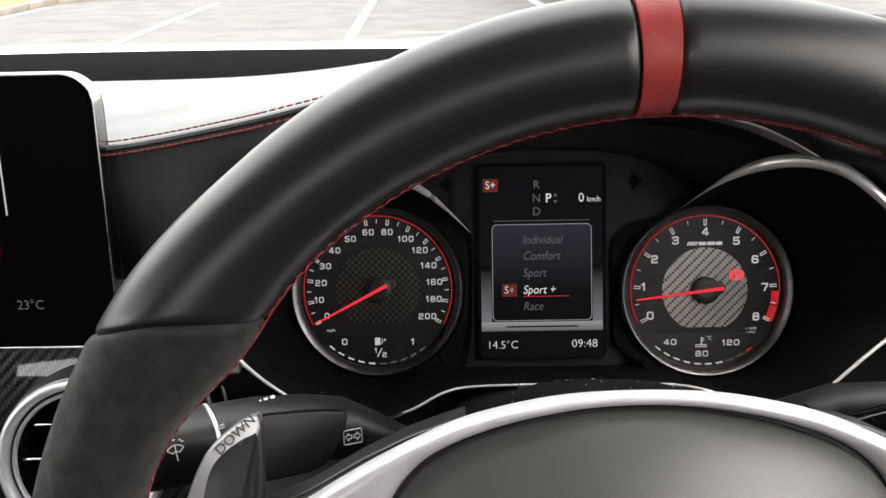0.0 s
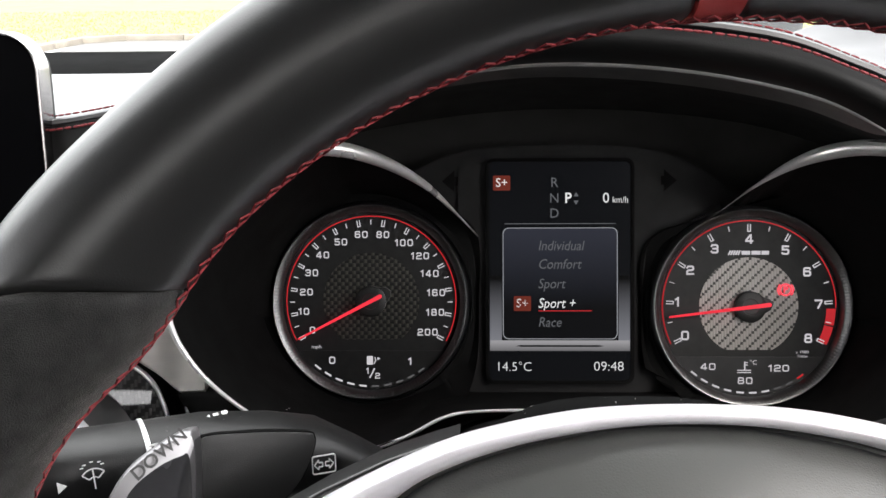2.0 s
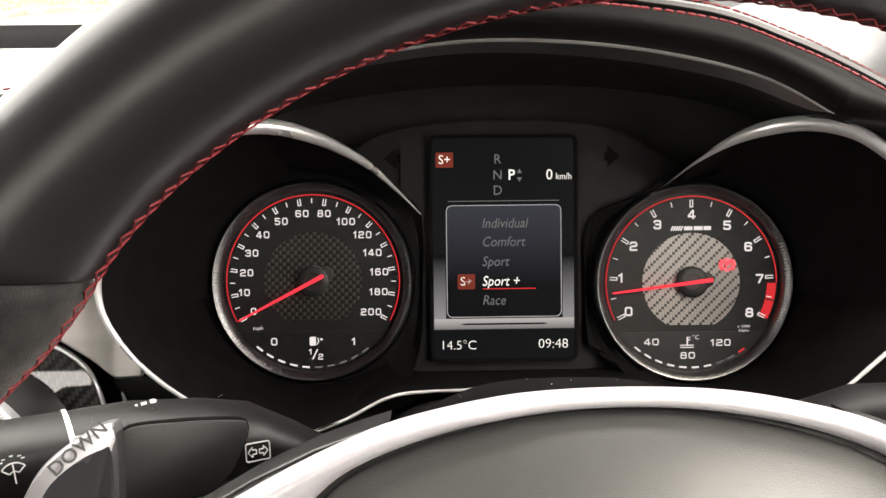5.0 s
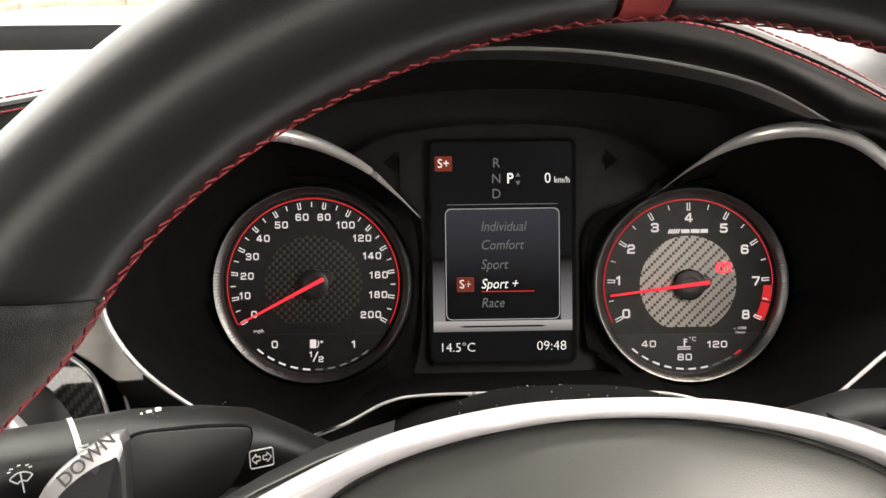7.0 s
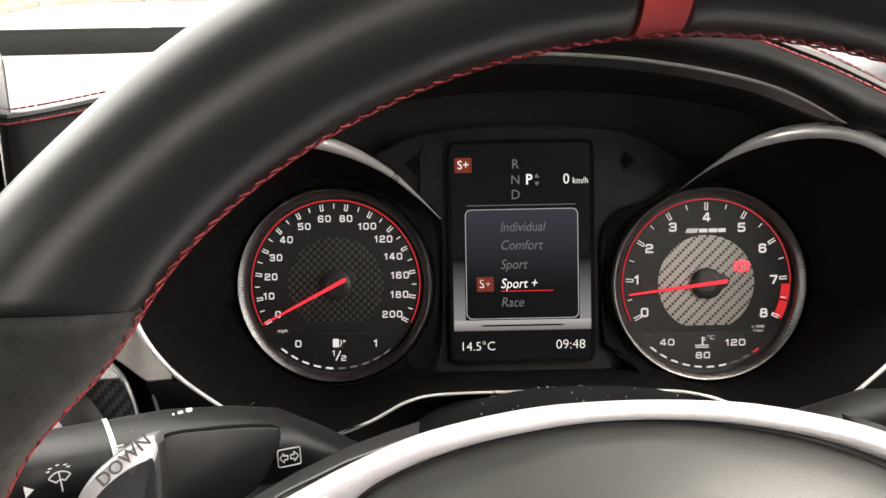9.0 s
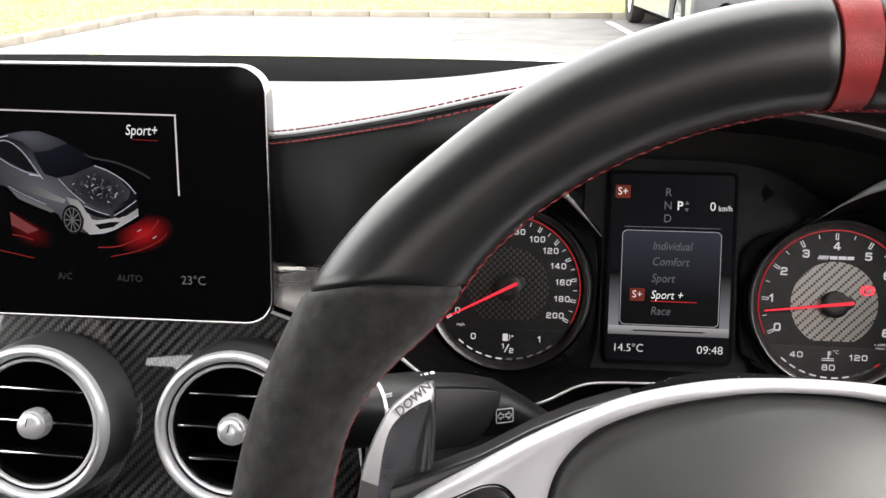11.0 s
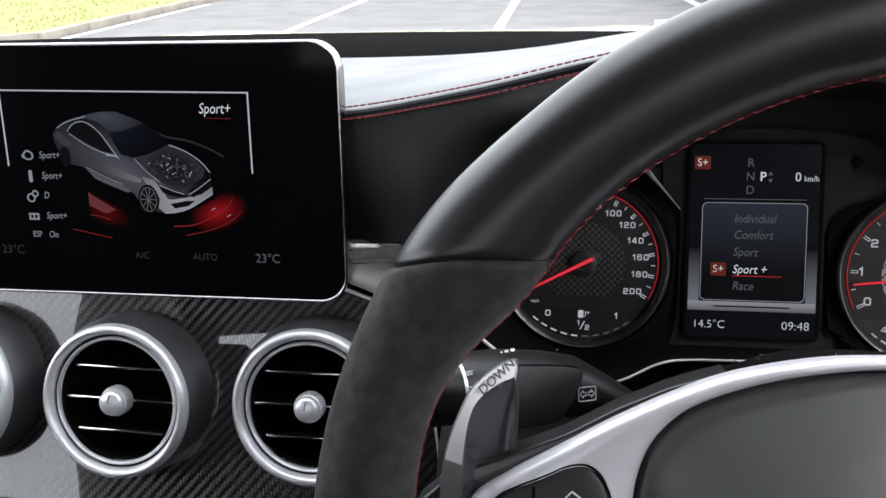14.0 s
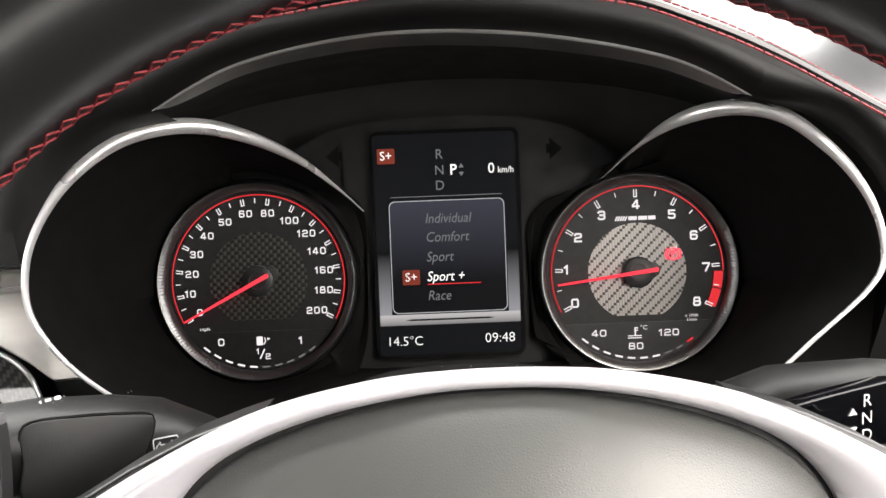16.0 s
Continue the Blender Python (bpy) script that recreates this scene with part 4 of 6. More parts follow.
    part("menu_shadow", plate([d8(825, 566), d8(835, 567.5), d8(970, 567.5), d8(980, 566), d8(970, 564.5), d8(835, 564.5)], 0.0015, 0.0017), screen_black, k)
    part("lower_field", plate([d8(780, 556), d8(780, 575), d8(1025, 575), d8(1025, 556)], 0.0013, 0.0015), silver_field, k, "silver lit band")
    part("side_field", plate([d8(780, 440), d8(780, 556), d8(801, 556), d8(801, 440)], 0.0013, 0.00145), side_field, k)
    part("side_field", plate([d8(1005, 440), d8(1005, 556), d8(1025, 556), d8(1025, 440)], 0.0013, 0.00145), side_field, k)
    for txt, py in (("Individual", 387), ("Comfort", 420), ("Sport", 455), ("Sport +", 490), ("Race", 524)):
        words(txt, 864, py, 0.0054, white_text if txt == "Sport +" else grey_text, 0.22, "LEFT", 0.86)
    part("mode_icon", plate(rounded(0.0095, 0.0082, 0.0006, d8(837, 490)), 0.0016, 0.0018), icon_red, k)
    words("S+", 837, 490, 0.0048, white_text)
    part("underline", bar(d8(865, 503), d8(958, 503), 0.0005, 0.0017), red_lit, k)
    words("14.5°C", 822, 604, 0.0050, white_text, wide=1.0, bold=-0.00009)
    words("09:48", 988, 603, 0.0052, white_text, wide=1.02, bold=-0.00009)
    for sgn in (-1, 1):
        x, y = sgn * 0.058, 0.058
        part("turn_arrow", plate([(x + sgn * 0.007, y), (x, y + 0.006), (x, y + 0.0025), (x - sgn * 0.006, y + 0.0025), (x - sgn * 0.006, y - 0.0025), (x, y - 0.0025), (x, y - 0.006)], -0.0038, -0.0034), charcoal_matt, c)
    # raised mask round the display
    part("mask", frame_loop(rounded(0.112, 0.132, 0.012, (0, 0.006)), rounded(0.0815, 0.1245, 0.005, (0, 0.008)), -0.008, -0.002), cluster_grey, c)
    # ledge below the display
    low = smooth_curve([(x - 0.064, v, o) for x, v, o in RING_TOP[-4:]] + [(0.064 - x, v, o) for x, v, o in RING_TOP[-2:-5:-1]], 50)
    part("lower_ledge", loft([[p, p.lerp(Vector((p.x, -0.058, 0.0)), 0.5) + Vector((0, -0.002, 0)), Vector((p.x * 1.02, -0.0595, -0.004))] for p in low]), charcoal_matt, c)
    # dial wells and bright trim
    for s_ in (1, -1):
        loop = smooth_curve([(x - 0.064, v, o) for x, v, o in RING_TOP[:-3] + INNER_CLOSE], 120, True)
        rim = smooth_curve([(x - 0.064, v, o) for x, v, o in RING_TOP], 140)
        well = []
        for p in loop:
            mid = Vector((-abs(SPEED[0] if s_ > 0 else ENGINE[0]), SPEED[1] if s_ > 0 else ENGINE[1], 0))
            b = mid + Vector((p.x - mid.x, p.y - mid.y, 0)).normalized() * 0.0552 + Vector((0, 0, 0.0045))
            well.append([p, p.lerp(b, 0.35) + Vector((0, 0, -0.004)), p.lerp(b, 0.75) + Vector((0, 0, -0.004)), b, b + Vector((0, 0, -0.01))])
        well.append(well[0])
        bmw = loft(well)
        n = len(rim)
        radii = [0.0036 * (0.10 + 0.90 * smoothstep(0, 32, i)) * (1 - 0.55 * smoothstep(38, 66, i) - 0.20 * smoothstep(62, 96, i) - 0.04 * smoothstep(100, 139, i)) for i in range(n)]
        first = 0 if s_ > 0 else 6
        radii = [r * (0.12 + 0.88 * smoothstep(first, first + 22, i)) if first else r for i, r in enumerate(radii)]
        bmr = tube(rim[first:], radii[first:], 10, toward=(0, 0, 1))
        if s_ < 0:
            for v in bmr.verts:
                v.co.x -= 0.013 * (1 - smoothstep(0.050, 0.105, -v.co.x)) * (1 - smoothstep(-0.02, 0.01, -v.co.y))
            for v in bmw.verts:
                v.co.x -= 0.012 * (1 - smoothstep(0.045, 0.100, -v.co.x)) * smoothstep(0.010, 0.03, v.co.y) * smoothstep(-0.002, 0.006, v.co.z)
            for b in (bmw, bmr):
                bmesh.ops.scale(b, vec=(-1, 1, 1), verts=b.verts)
                for v in b.verts:
                    v.co.x += (0.004 + 0.009 * smoothstep(0.045, 0.075, v.co.x) * (1 - smoothstep(0.11, 0.165, v.co.x)) + 0.007 * smoothstep(-0.01, -0.05, v.co.y) * (1 - smoothstep(0.07, 0.11, v.co.x)) - 0.013 * smoothstep(0.0, -0.04, v.co.y) * smoothstep(0.07, 0.11, v.co.x)) * smoothstep(0.0045, 0.007, v.co.z)
        for b in (bmw, bmr):
            for v in b.verts:
                v.co.y -= (0.0012 if s_ > 0 else 0.0024) * smoothstep(0.02, 0.06, v.co.y)
        # the well stays outside the dial's bezel
        for v in bmw.verts:
            q = Vector((v.co.x, v.co.y, 0)) - Vector((*(SPEED if s_ > 0 else ENGINE), 0))
            if q.length < 0.0600 and v.co.z < 0.03:
                v.co.z = min(v.co.z, 0.0046)
                if q.length < 0.0555:
                    v.co.xy = v.co.xy + (q.normalized() * 0.0556 - q).xy
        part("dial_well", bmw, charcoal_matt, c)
        part("well_trim", bmr, trim_metal, c, "bright satin trim round the dial well")
    return c


screen_glass = surface("coated black glass", (0.003, 0.003, 0.0035), (0.0025, 0.0025, 0.003), 0.08, 0.02, scale=40, spec=0.06)
bezel_metal = surface("bright bezel metal", (0.24, 0.24, 0.24), (0.19, 0.19, 0.19), 0.38, 0.05, metal=1.0, scale=60)
silver_field = glow_ramp("silver lit field", (0.78, 0.75, 0.76), 0.10, 0.24, -0.036, -0.031)
side_field = glow_ramp("rising silver field", (0.70, 0.70, 0.76), 0.16, 0.0, -0.030, 0.004)
menu_blue = glow_ramp("dark blue lit field", (0.30, 0.32, 0.44), 0.004, 0.055, -0.012, 0.034)
cluster()

# ---- centre screen ----
SCREEN = Matrix.Translation((-0.2985, 0.4435, 0.9995)) @ Matrix.Rotation(radians(90 - 6), 4, "X")


def centre_screen():
    s = thing("centre_screen", SCREEN, "free-standing black infotainment screen with a bright metal frame", "screen")
    w, h, r = 0.2535, 0.1475, 0.017
    part("housing", plate(rounded(w - 0.002, h - 0.002, r), -0.014, -0.002), black_plastic, s)
    part("frame", loft([[(x, y, zz) for x, y in rounded(w - 2 * q, h - 2 * q, r - q, n=10)] for q, zz in ((0, -0.010), (0, -0.0006), (0.0004, 0.0004), (0.0009, 0.0007), (0.0012, 0.0005), (0.0018, -0.0002))], True), frame_metal, s, "bright satin metal frame")
    g = part("glass", plate(rounded(w - 0.0034, h - 0.0034, r - 0.0017), -0.003, 0.0), screen_glass, s, "gloss black glass")
    part("stand", box((0.12, 0.05, 0.04), (0, -0.05, -0.032), 0.008), black_plastic, s)

    # the glass as seen square on: millimetres from its middle
    def mm(x, y):
        return (x * 0.001, y * 0.001)

    z = 0.0004
    for a, b in (((-75.4, 4), (-75.4, 48.3)), ((-75.9, 47.8), (75.0, 45.8)), ((74.5, 46.3), (74.3, 1))):
        part("picture_border", bar(mm(*a), mm(*b), 0.0008, z), border_lit, g, smooth=False)
    lettering("screen_text", "Sport+", mm(54.5, 37), 0.0058, g, white_text, z, 0.80, 0.2, "CENTER")
    part("underline", bar(mm(49, 32.0), mm(64, 31.6), 0.0003, z), red_mid, g)
    lettering("screen_text", "9:48", mm(-81, 49), 0.0042, g, dim_print, z, 0.9)
    for y, txt in ((10.4, "Sport+"), (-1.7, "Sport+"), (-13.4, "D"), (-25.5, "Sport+"), (-37, "On")):
        lettering("screen_text", txt, mm(-55.5, y), 0.0040, g, mid_text, z, 0.82, 0.2, "LEFT")
    def sign(bm):
        part("menu_sign", bm, mid_text, g, smooth=False)
    loop = [mm(-62.4 + x, 10.2 + y) for x, y in ((-2.6, -1.0), (-2.6, 1.2), (-1.6, 1.8), (-1.2, 2.6), (1.2, 2.6), (1.6, 1.8), (2.8, 1.4), (3.0, -1.2), (1.4, -2.2), (-1.0, -2.2))]
    bm = bar(mm(-66.2, 9.8), mm(-65.0, 9.8), 0.0020, z, 0.0002)
    for a, b in zip(loop, loop[1:] + loop[:1]):
        bar(a, b, 0.0009, z, 0.0002, bm=bm)
    sign(bm)
    sign(plate(rounded(0.0022, 0.0072, 0.0009, mm(-62.3, -2)), z, z + 0.0002))
    for x, y, r in ((-63.6, -14.8, 2.3), (-60.8, -12.4, 1.7)):
        ring = [(math.cos(q / 12 * math.pi), math.sin(q / 12 * math.pi)) for q in range(24)]
        sign(frame_loop([mm(x + (r + 0.45) * c, y + (r + 0.45) * s_) for c, s_ in ring], [mm(x + (r - 0.45) * c, y + (r - 0.45) * s_) for c, s_ in ring], z, z + 0.0002))
    bm = bar(mm(-66.5, -24.6), mm(-60, -24.6), 0.0009, z, 0.0002)
    bar(mm(-66.5, -27.6), mm(-60, -27.6), 0.0009, z, 0.0002, bm=bm)
    for x in (-66, -63.3, -60.6):
        bar(mm(x, -24), mm(x, -28.2), 0.0010, z, 0.0002, bm=bm)
    sign(bm)
    lettering("screen_text", "ESP", mm(-62.6, -37), 0.0036, g, mid_text, z, 0.8)
    lettering("screen_text", "23°C", mm(80, -48.4), 0.0052, g, grey_text, z, 0.95)
    lettering("screen_text", "23°C", mm(-80, -46.8), 0.0052, g, faint_text, z, 0.95)
    lettering("screen_text", "AUTO", mm(42, -48.4), 0.0040, g, faint_text, z, 0.95)
    lettering("screen_text", "A/C", mm(3, -48.4), 0.0040, g, faint_text, z, 0.95)

    # picture of a saloon car, seen from its front quarter
    def shape(pts, material, level):
        part("car_picture", plate([mm(x, y) for x, y in pts], z + 0.00006 * level, z + 0.00006 * level + 0.00005), material, g, smooth=False)

    def stroke(pts, material, width, level):
        line = smooth_curve([(x, y, 0) for x, y in pts], 16)
        rows = []
        for i, p in enumerate(line):
            d = line[min(i + 1, 15)] - line[max(i - 1, 0)]
            side = Vector((-d.y, d.x, 0)).normalized() * width / 2
            q = Vector((*mm(p.x, p.y), z + 0.00006 * level + 0.00005))
            rows.append([q + side, q - side])
        part("car_picture", loft(rows), material, g, smooth=False)

    shape([(19.1, -25.1), (26.4, -22.5), (37.3, -20.1), (48.1, -15.2), (55.2, -10.3), (65.8, -10.7), (71, -17.3), (69.3, -26), (55.1, -35.7), (33.4, -40.8), (18.8, -40.1), (11.5, -33.4)], red_glow, 0)
    shape([(-26.9, -9.1), (-14.1, -17.3), (0.7, -23.5), (4.1, -33.9), (-11, -38.6), (-26.1, -34.2), (-39.3, -31.4), (-37.2, -25.9), (-27.2, -24.5)], red_glow_rear, 0)
    shape([(-27, -10.9), (-19.6, -15.8), (-10.5, -21.3), (-17.3, -23.5), (-26.9, -18.8)], red_pale, 1)
    stroke([(24.4, -30.4), (37.2, -29.2), (49.8, -23.8), (58, -18.1), (61.6, -13.4)], red_mid, 0.0007, 1)
    stroke([(31.7, -35.6), (48, -31.7), (60.5, -25.9), (65.8, -21.1)], red_mid, 0.0005, 1)
    stroke([(-27.2, -24.5), (-21.1, -25.2), (-14.4, -27.3)], red_mid, 0.0006, 1)
    stroke([(-39.4, -33.3), (-28, -35.4), (-14.8, -38.1)], red_mid, 0.0005, 1)
    stroke([(48.4, -20.3), (49.7, -19.6), (50.9, -19)], car_light, 0.0004, 2)
    stroke([(57.3, -24.2), (58.5, -23.4), (59.8, -22.7)], car_light, 0.0004, 2)
    stroke([(19, 24), (25.4, 21.2), (37.8, 19.1), (50.1, 14.6), (58.1, 10.3)], car_body, 0.0012, 1)
    shape([(-44.7, 22.6), (-42.2, 26.9), (-38.4, 29.5), (-32.7, 31.4), (-23.3, 33.8), (-14, 35.5), (-4.9, 35.6), (0.5, 33.7), (5.9, 31.9), (11.6, 29.1), (20.1, 24.1), (25.3, 17.5), (34.2, 13.9), (43, 8.5), (48.2, 3), (50.3, -3), (49.9, -11.7), (44.5, -14.4), (35.5, -19.5), (28.2, -21.7), (20.2, -22.9), (13.6, -21.2), (11.8, -22), (4.6, -16.1), (1.7, -11.4), (-9.9, -5.7), (-19.1, -1.6), (-28.3, 3.8), (-37.6, 5.5), (-42.2, 13), (-44.6, 18.1)], car_side, 2)
    shape([(-32.7, 31.4), (-23.3, 33.8), (-14, 35.5), (-4.9, 35.6), (5.9, 31.9), (11.6, 29.1), (-1.6, 24.5), (-9.6, 24.1), (-15.3, 29.4), (-23.4, 31.8)], car_roof, 3)
    shape([(-35.2, 24.4), (-31.7, 28), (-26.4, 29.6), (-21.3, 27.8), (-15.6, 22.5), (-11.4, 16.1), (-8.6, 11.8), (-14.8, 12.9), (-24, 17.3)], car_dark, 4)
    shape([(-9.7, 23.4), (-1.6, 24.5), (11.6, 28.8), (20.1, 23.4), (25.3, 17.5), (12.6, 11.4), (3.4, 9.3), (-3.8, 11.3), (-7.3, 17.4)], car_glass, 4)
    shape([(4.2, 9), (12.6, 11.1), (25.3, 16.8), (34.2, 13.5), (41.2, 8.4), (46.1, 2.9), (44.7, -1.6), (35.7, -6.6), (28.5, -8.4), (19.5, -4.8), (11.3, 1.7)], car_engine, 4)
    shape([(-27.2, 10.9), (-18.7, 8.9), (-9.6, 4.5), (-0.5, 0.4), (7.5, -3), (6.3, -5.2), (-2.4, -3.2), (-13.4, 0.4), (-22.6, 4.8)], car_shine, 5)
    shape([(-26.4, 2.9), (-17.2, -1.9), (-6.2, -5.9), (0.3, -9.7), (-1.6, -10.9), (-10, -7.8), (-21, -3.2)], car_flank, 5)
    shape([(-44.7, 22.6), (-41.6, 24.5), (-36.9, 21.2), (-32.2, 16.6), (-35.3, 15), (-41.2, 17.6)], car_shine, 5)
    shape([(7.5, -1.3), (14.8, -3.3), (20.1, -10), (22.2, -14.4), (18.2, -15.7), (15.4, -9.2), (10, -6)], car_shine, 5)
    shape([(17.9, -12.9), (24.7, -14.6), (33.8, -13.3), (42.8, -11.4), (49.9, -6.8), (49.9, -11.3), (42.7, -15.6), (35.1, -19.9), (26.4, -22.2), (19.8, -22.6), (16.3, -19.6)], car_shine, 5)
    shape([(23.6, -17.1), (33.8, -15.1), (38.8, -15.1), (34.5, -18.2), (26.5, -19.7)], car_dark, 6)
    shape([(16.9, -5.6), (24.9, -8.3), (32.8, -11), (33.8, -13.3), (24.8, -12.5), (19.4, -10.3)], car_dark, 6)
    shape([(35.7, -9), (42.9, -5.2), (48.9, -0.7), (49.6, -3.8), (45.7, -8.8), (38.1, -13.1), (35.3, -11.8)], car_dark, 6)
    stroke([(-35.2, 24.4), (-31.7, 28.4), (-25.7, 30), (-19.8, 27.5), (-14.1, 21.9), (-9.2, 14.5), (-5, 8.5)], car_light, 0.0005, 7)
    stroke([(-34.5, 23.1), (-24, 16.3), (-14.5, 12.2), (-6.8, 10.5)], car_light, 0.0004, 7)
    stroke([(4.2, 9), (11.3, 1.4), (18.8, -4.8)], car_light, 0.0004, 7)
    stroke([(26, 16.9), (34.9, 13.6), (43.7, 7.9), (49.3, 1.4)], car_light, 0.0006, 7)
    stroke([(18, -6.2), (24.8, -9), (32.7, -11.3)], car_light, 0.0005, 7)
    stroke([(35.6, -11.5), (41.8, -7.7), (49.3, -2.4)], car_light, 0.0005, 7)
    stroke([(19.8, -22.6), (28.2, -21.7), (35.9, -19.1), (44.5, -14.1), (49.9, -10.6)], car_light, 0.0006, 7)
    stroke([(-13.1, 10.9), (-9.7, 10.7), (-6.4, 10.2)], car_light, 0.0009, 7)
    stroke([(-41.5, 26.2), (-34.6, 30), (-23.3, 32.8)], car_light, 0.0005, 7)
    stroke([(-26.4, 3.9), (-17.2, -0.8), (-4.4, -6.1)], car_light, 0.0003, 7)
    for x, y, rx, ry in ((10.5, -14.7, 6.2, 8.8), (-38.5, 9.5, 3.4, 6.0)):
        shape([(x + rx * math.cos(q / 10 * math.pi), y + ry * math.sin(q / 10 * math.pi)) for q in range(20)], car_dark, 6)
        if x > 0:
            stroke([(x + 0.8 * rx * math.cos(q / 8 * math.pi), y + 0.8 * ry * math.sin(q / 8 * math.pi)) for q in range(17)], car_flank, 0.0005, 7)
            for q in range(10):
                a = q / 5 * math.pi
                stroke([(x, y), (x + rx * 0.4 * math.cos(a), y + ry * 0.4 * math.sin(a)), (x + rx * 0.78 * math.cos(a), y + ry * 0.78 * math.sin(a))], car_flank, 0.0006, 7)
    rng = random.Random(9)
    for _ in range(90):
        u, v = rng.gauss(0, 0.55), rng.gauss(0, 0.55)
        x, y = 27.5 + 10.5 * u + 5 * v, 3.2 - 3.5 * u + 6.5 * v
        a = rng.choice((0.45, -0.7, 2.6, 1.2))
        n = rng.uniform(0.7, 2.6)
        stroke([(x, y), (x + n * math.cos(a) * 0.5, y + n * math.sin(a) * 0.5 + 0.2), (x + n * math.cos(a), y + n * math.sin(a))], rng.choice((car_flank, car_flank, car_light, car_body, car_dark, car_dark)), rng.uniform(0.0003, 0.0007), 6)


def picture_tone(name, colour, low, high, at, size, turn=0.0, sharp=1.5):
    """A patch of a lit picture, brightest round one point (millimetres) and fading away from it."""
    m, nt, p = shader(name)
    p.inputs["Base Color"].default_value = (0.0028, 0.0028, 0.0032, 1)
    p.inputs["Emission Color"].default_value = (*colour, 1)
    p.inputs["Specular IOR Level"].default_value, p.inputs["Roughness"].default_value = 0.06, 0.08
    co, mp, g = (nt.nodes.new(k) for k in ("ShaderNodeTexCoord", "ShaderNodeMapping", "ShaderNodeTexGradient"))
    mp.vector_type, g.gradient_type = "TEXTURE", "SPHERICAL"
    mp.inputs["Location"].default_value = (at[0] * 0.001, at[1] * 0.001, 0)
    mp.inputs["Rotation"].default_value = (0, 0, radians(turn))
    mp.inputs["Scale"].default_value = (size[0] * 0.001, size[1] * 0.001, 1)
    nt.links.new(co.outputs["Object"], mp.inputs[0])
    nt.links.new(mp.outputs[0], g.inputs[0])
    k = nt.nodes.new("ShaderNodeMath")
    k.operation = "POWER"
    k.inputs[1].default_value = sharp
    nt.links.new(g.outputs["Fac"], k.inputs[0])
    nt.links.new(ramp(nt, k.outputs[0], low, high, 0.0, 1.0), p.inputs["Emission Strength"])
    return m


border_lit = glow("pale screen line", (0.9, 0.82, 0.84), 0.42)
red_glow = picture_tone("red floor glow", (0.8, 0.015, 0.02), 0.0, 0.26, (52.3, -21.6), (19, 11), 20)
red_glow_rear = picture_tone("faint red floor glow", (0.6, 0.015, 0.02), 0.0, 0.10, (-17.2, -21.7), (17, 9), -30)
red_pale = glow("pale red picture", (0.7, 0.16, 0.15), 0.13)
car_side = picture_tone("silver body picture", (0.60, 0.58, 0.66), 0.004, 0.10, (-2.3, 1.0), (62, 24), -28, 1.2)
car_shine = picture_tone("bright body picture", (0.80, 0.76, 0.76), 0.04, 0.30, (30.1, -16.3), (60, 60), 0, 1.5)
car_glass = picture_tone("dark glass picture", (0.10, 0.13, 0.22), 0.006, 0.05, (-12.3, 32.9), (50, 34))
red_mid = glow("red picture", (0.9, 0.06, 0.06), 0.14)
car_body = glow("grey picture", (0.55, 0.54, 0.60), 0.026)
car_roof = picture_tone("navy roof picture", (0.42, 0.42, 0.52), 0.012, 0.10, (-12.3, 32.9), (28, 12), -8, 1.0)
car_dark = glow("black picture", (0.10, 0.10, 0.14), 0.012)
car_engine = picture_tone("engine bay picture", (0.42, 0.41, 0.46), 0.05, 0.008, (28, 3), (17, 12), -25, 0.6)
car_flank = glow("mid grey picture", (0.66, 0.62, 0.62), 0.10)
car_light = glow("light grey picture", (0.85, 0.86, 1.0), 0.26)
centre_screen()

# ---- centre console with the three vents ----
def console_y(x, z):
    q = (x + 0.305) / 0.18
    return 0.447 - 0.36 * (0.93 - z) - 1.1 * max(0.0, 0.845 - z) ** 1.5 + 0.022 * q * q


def half_width(z):
    pts = [(0.60, 0.20), (0.75, 0.192), (0.83, 0.182), (0.86, 0.1765), (0.88, 0.1720), (0.8882, 0.1700), (0.8942, 0.1680), (0.9000, 0.1654), (0.9057, 0.1615), (0.9108, 0.1558), (0.9153, 0.1484), (0.9200, 0.1385), (0.9250, 0.126), (0.930, 0.112), (0.938, 0.085)]
    for (a, wa), (b, wb) in zip(pts, pts[1:]):
        if z <= b:
            return wa + (wb - wa) * (z - a) / (b - a)
    return pts[-1][1]


VENTS = ((-0.4165, 0.8675), (-0.306, 0.868), (-0.1925, 0.866))


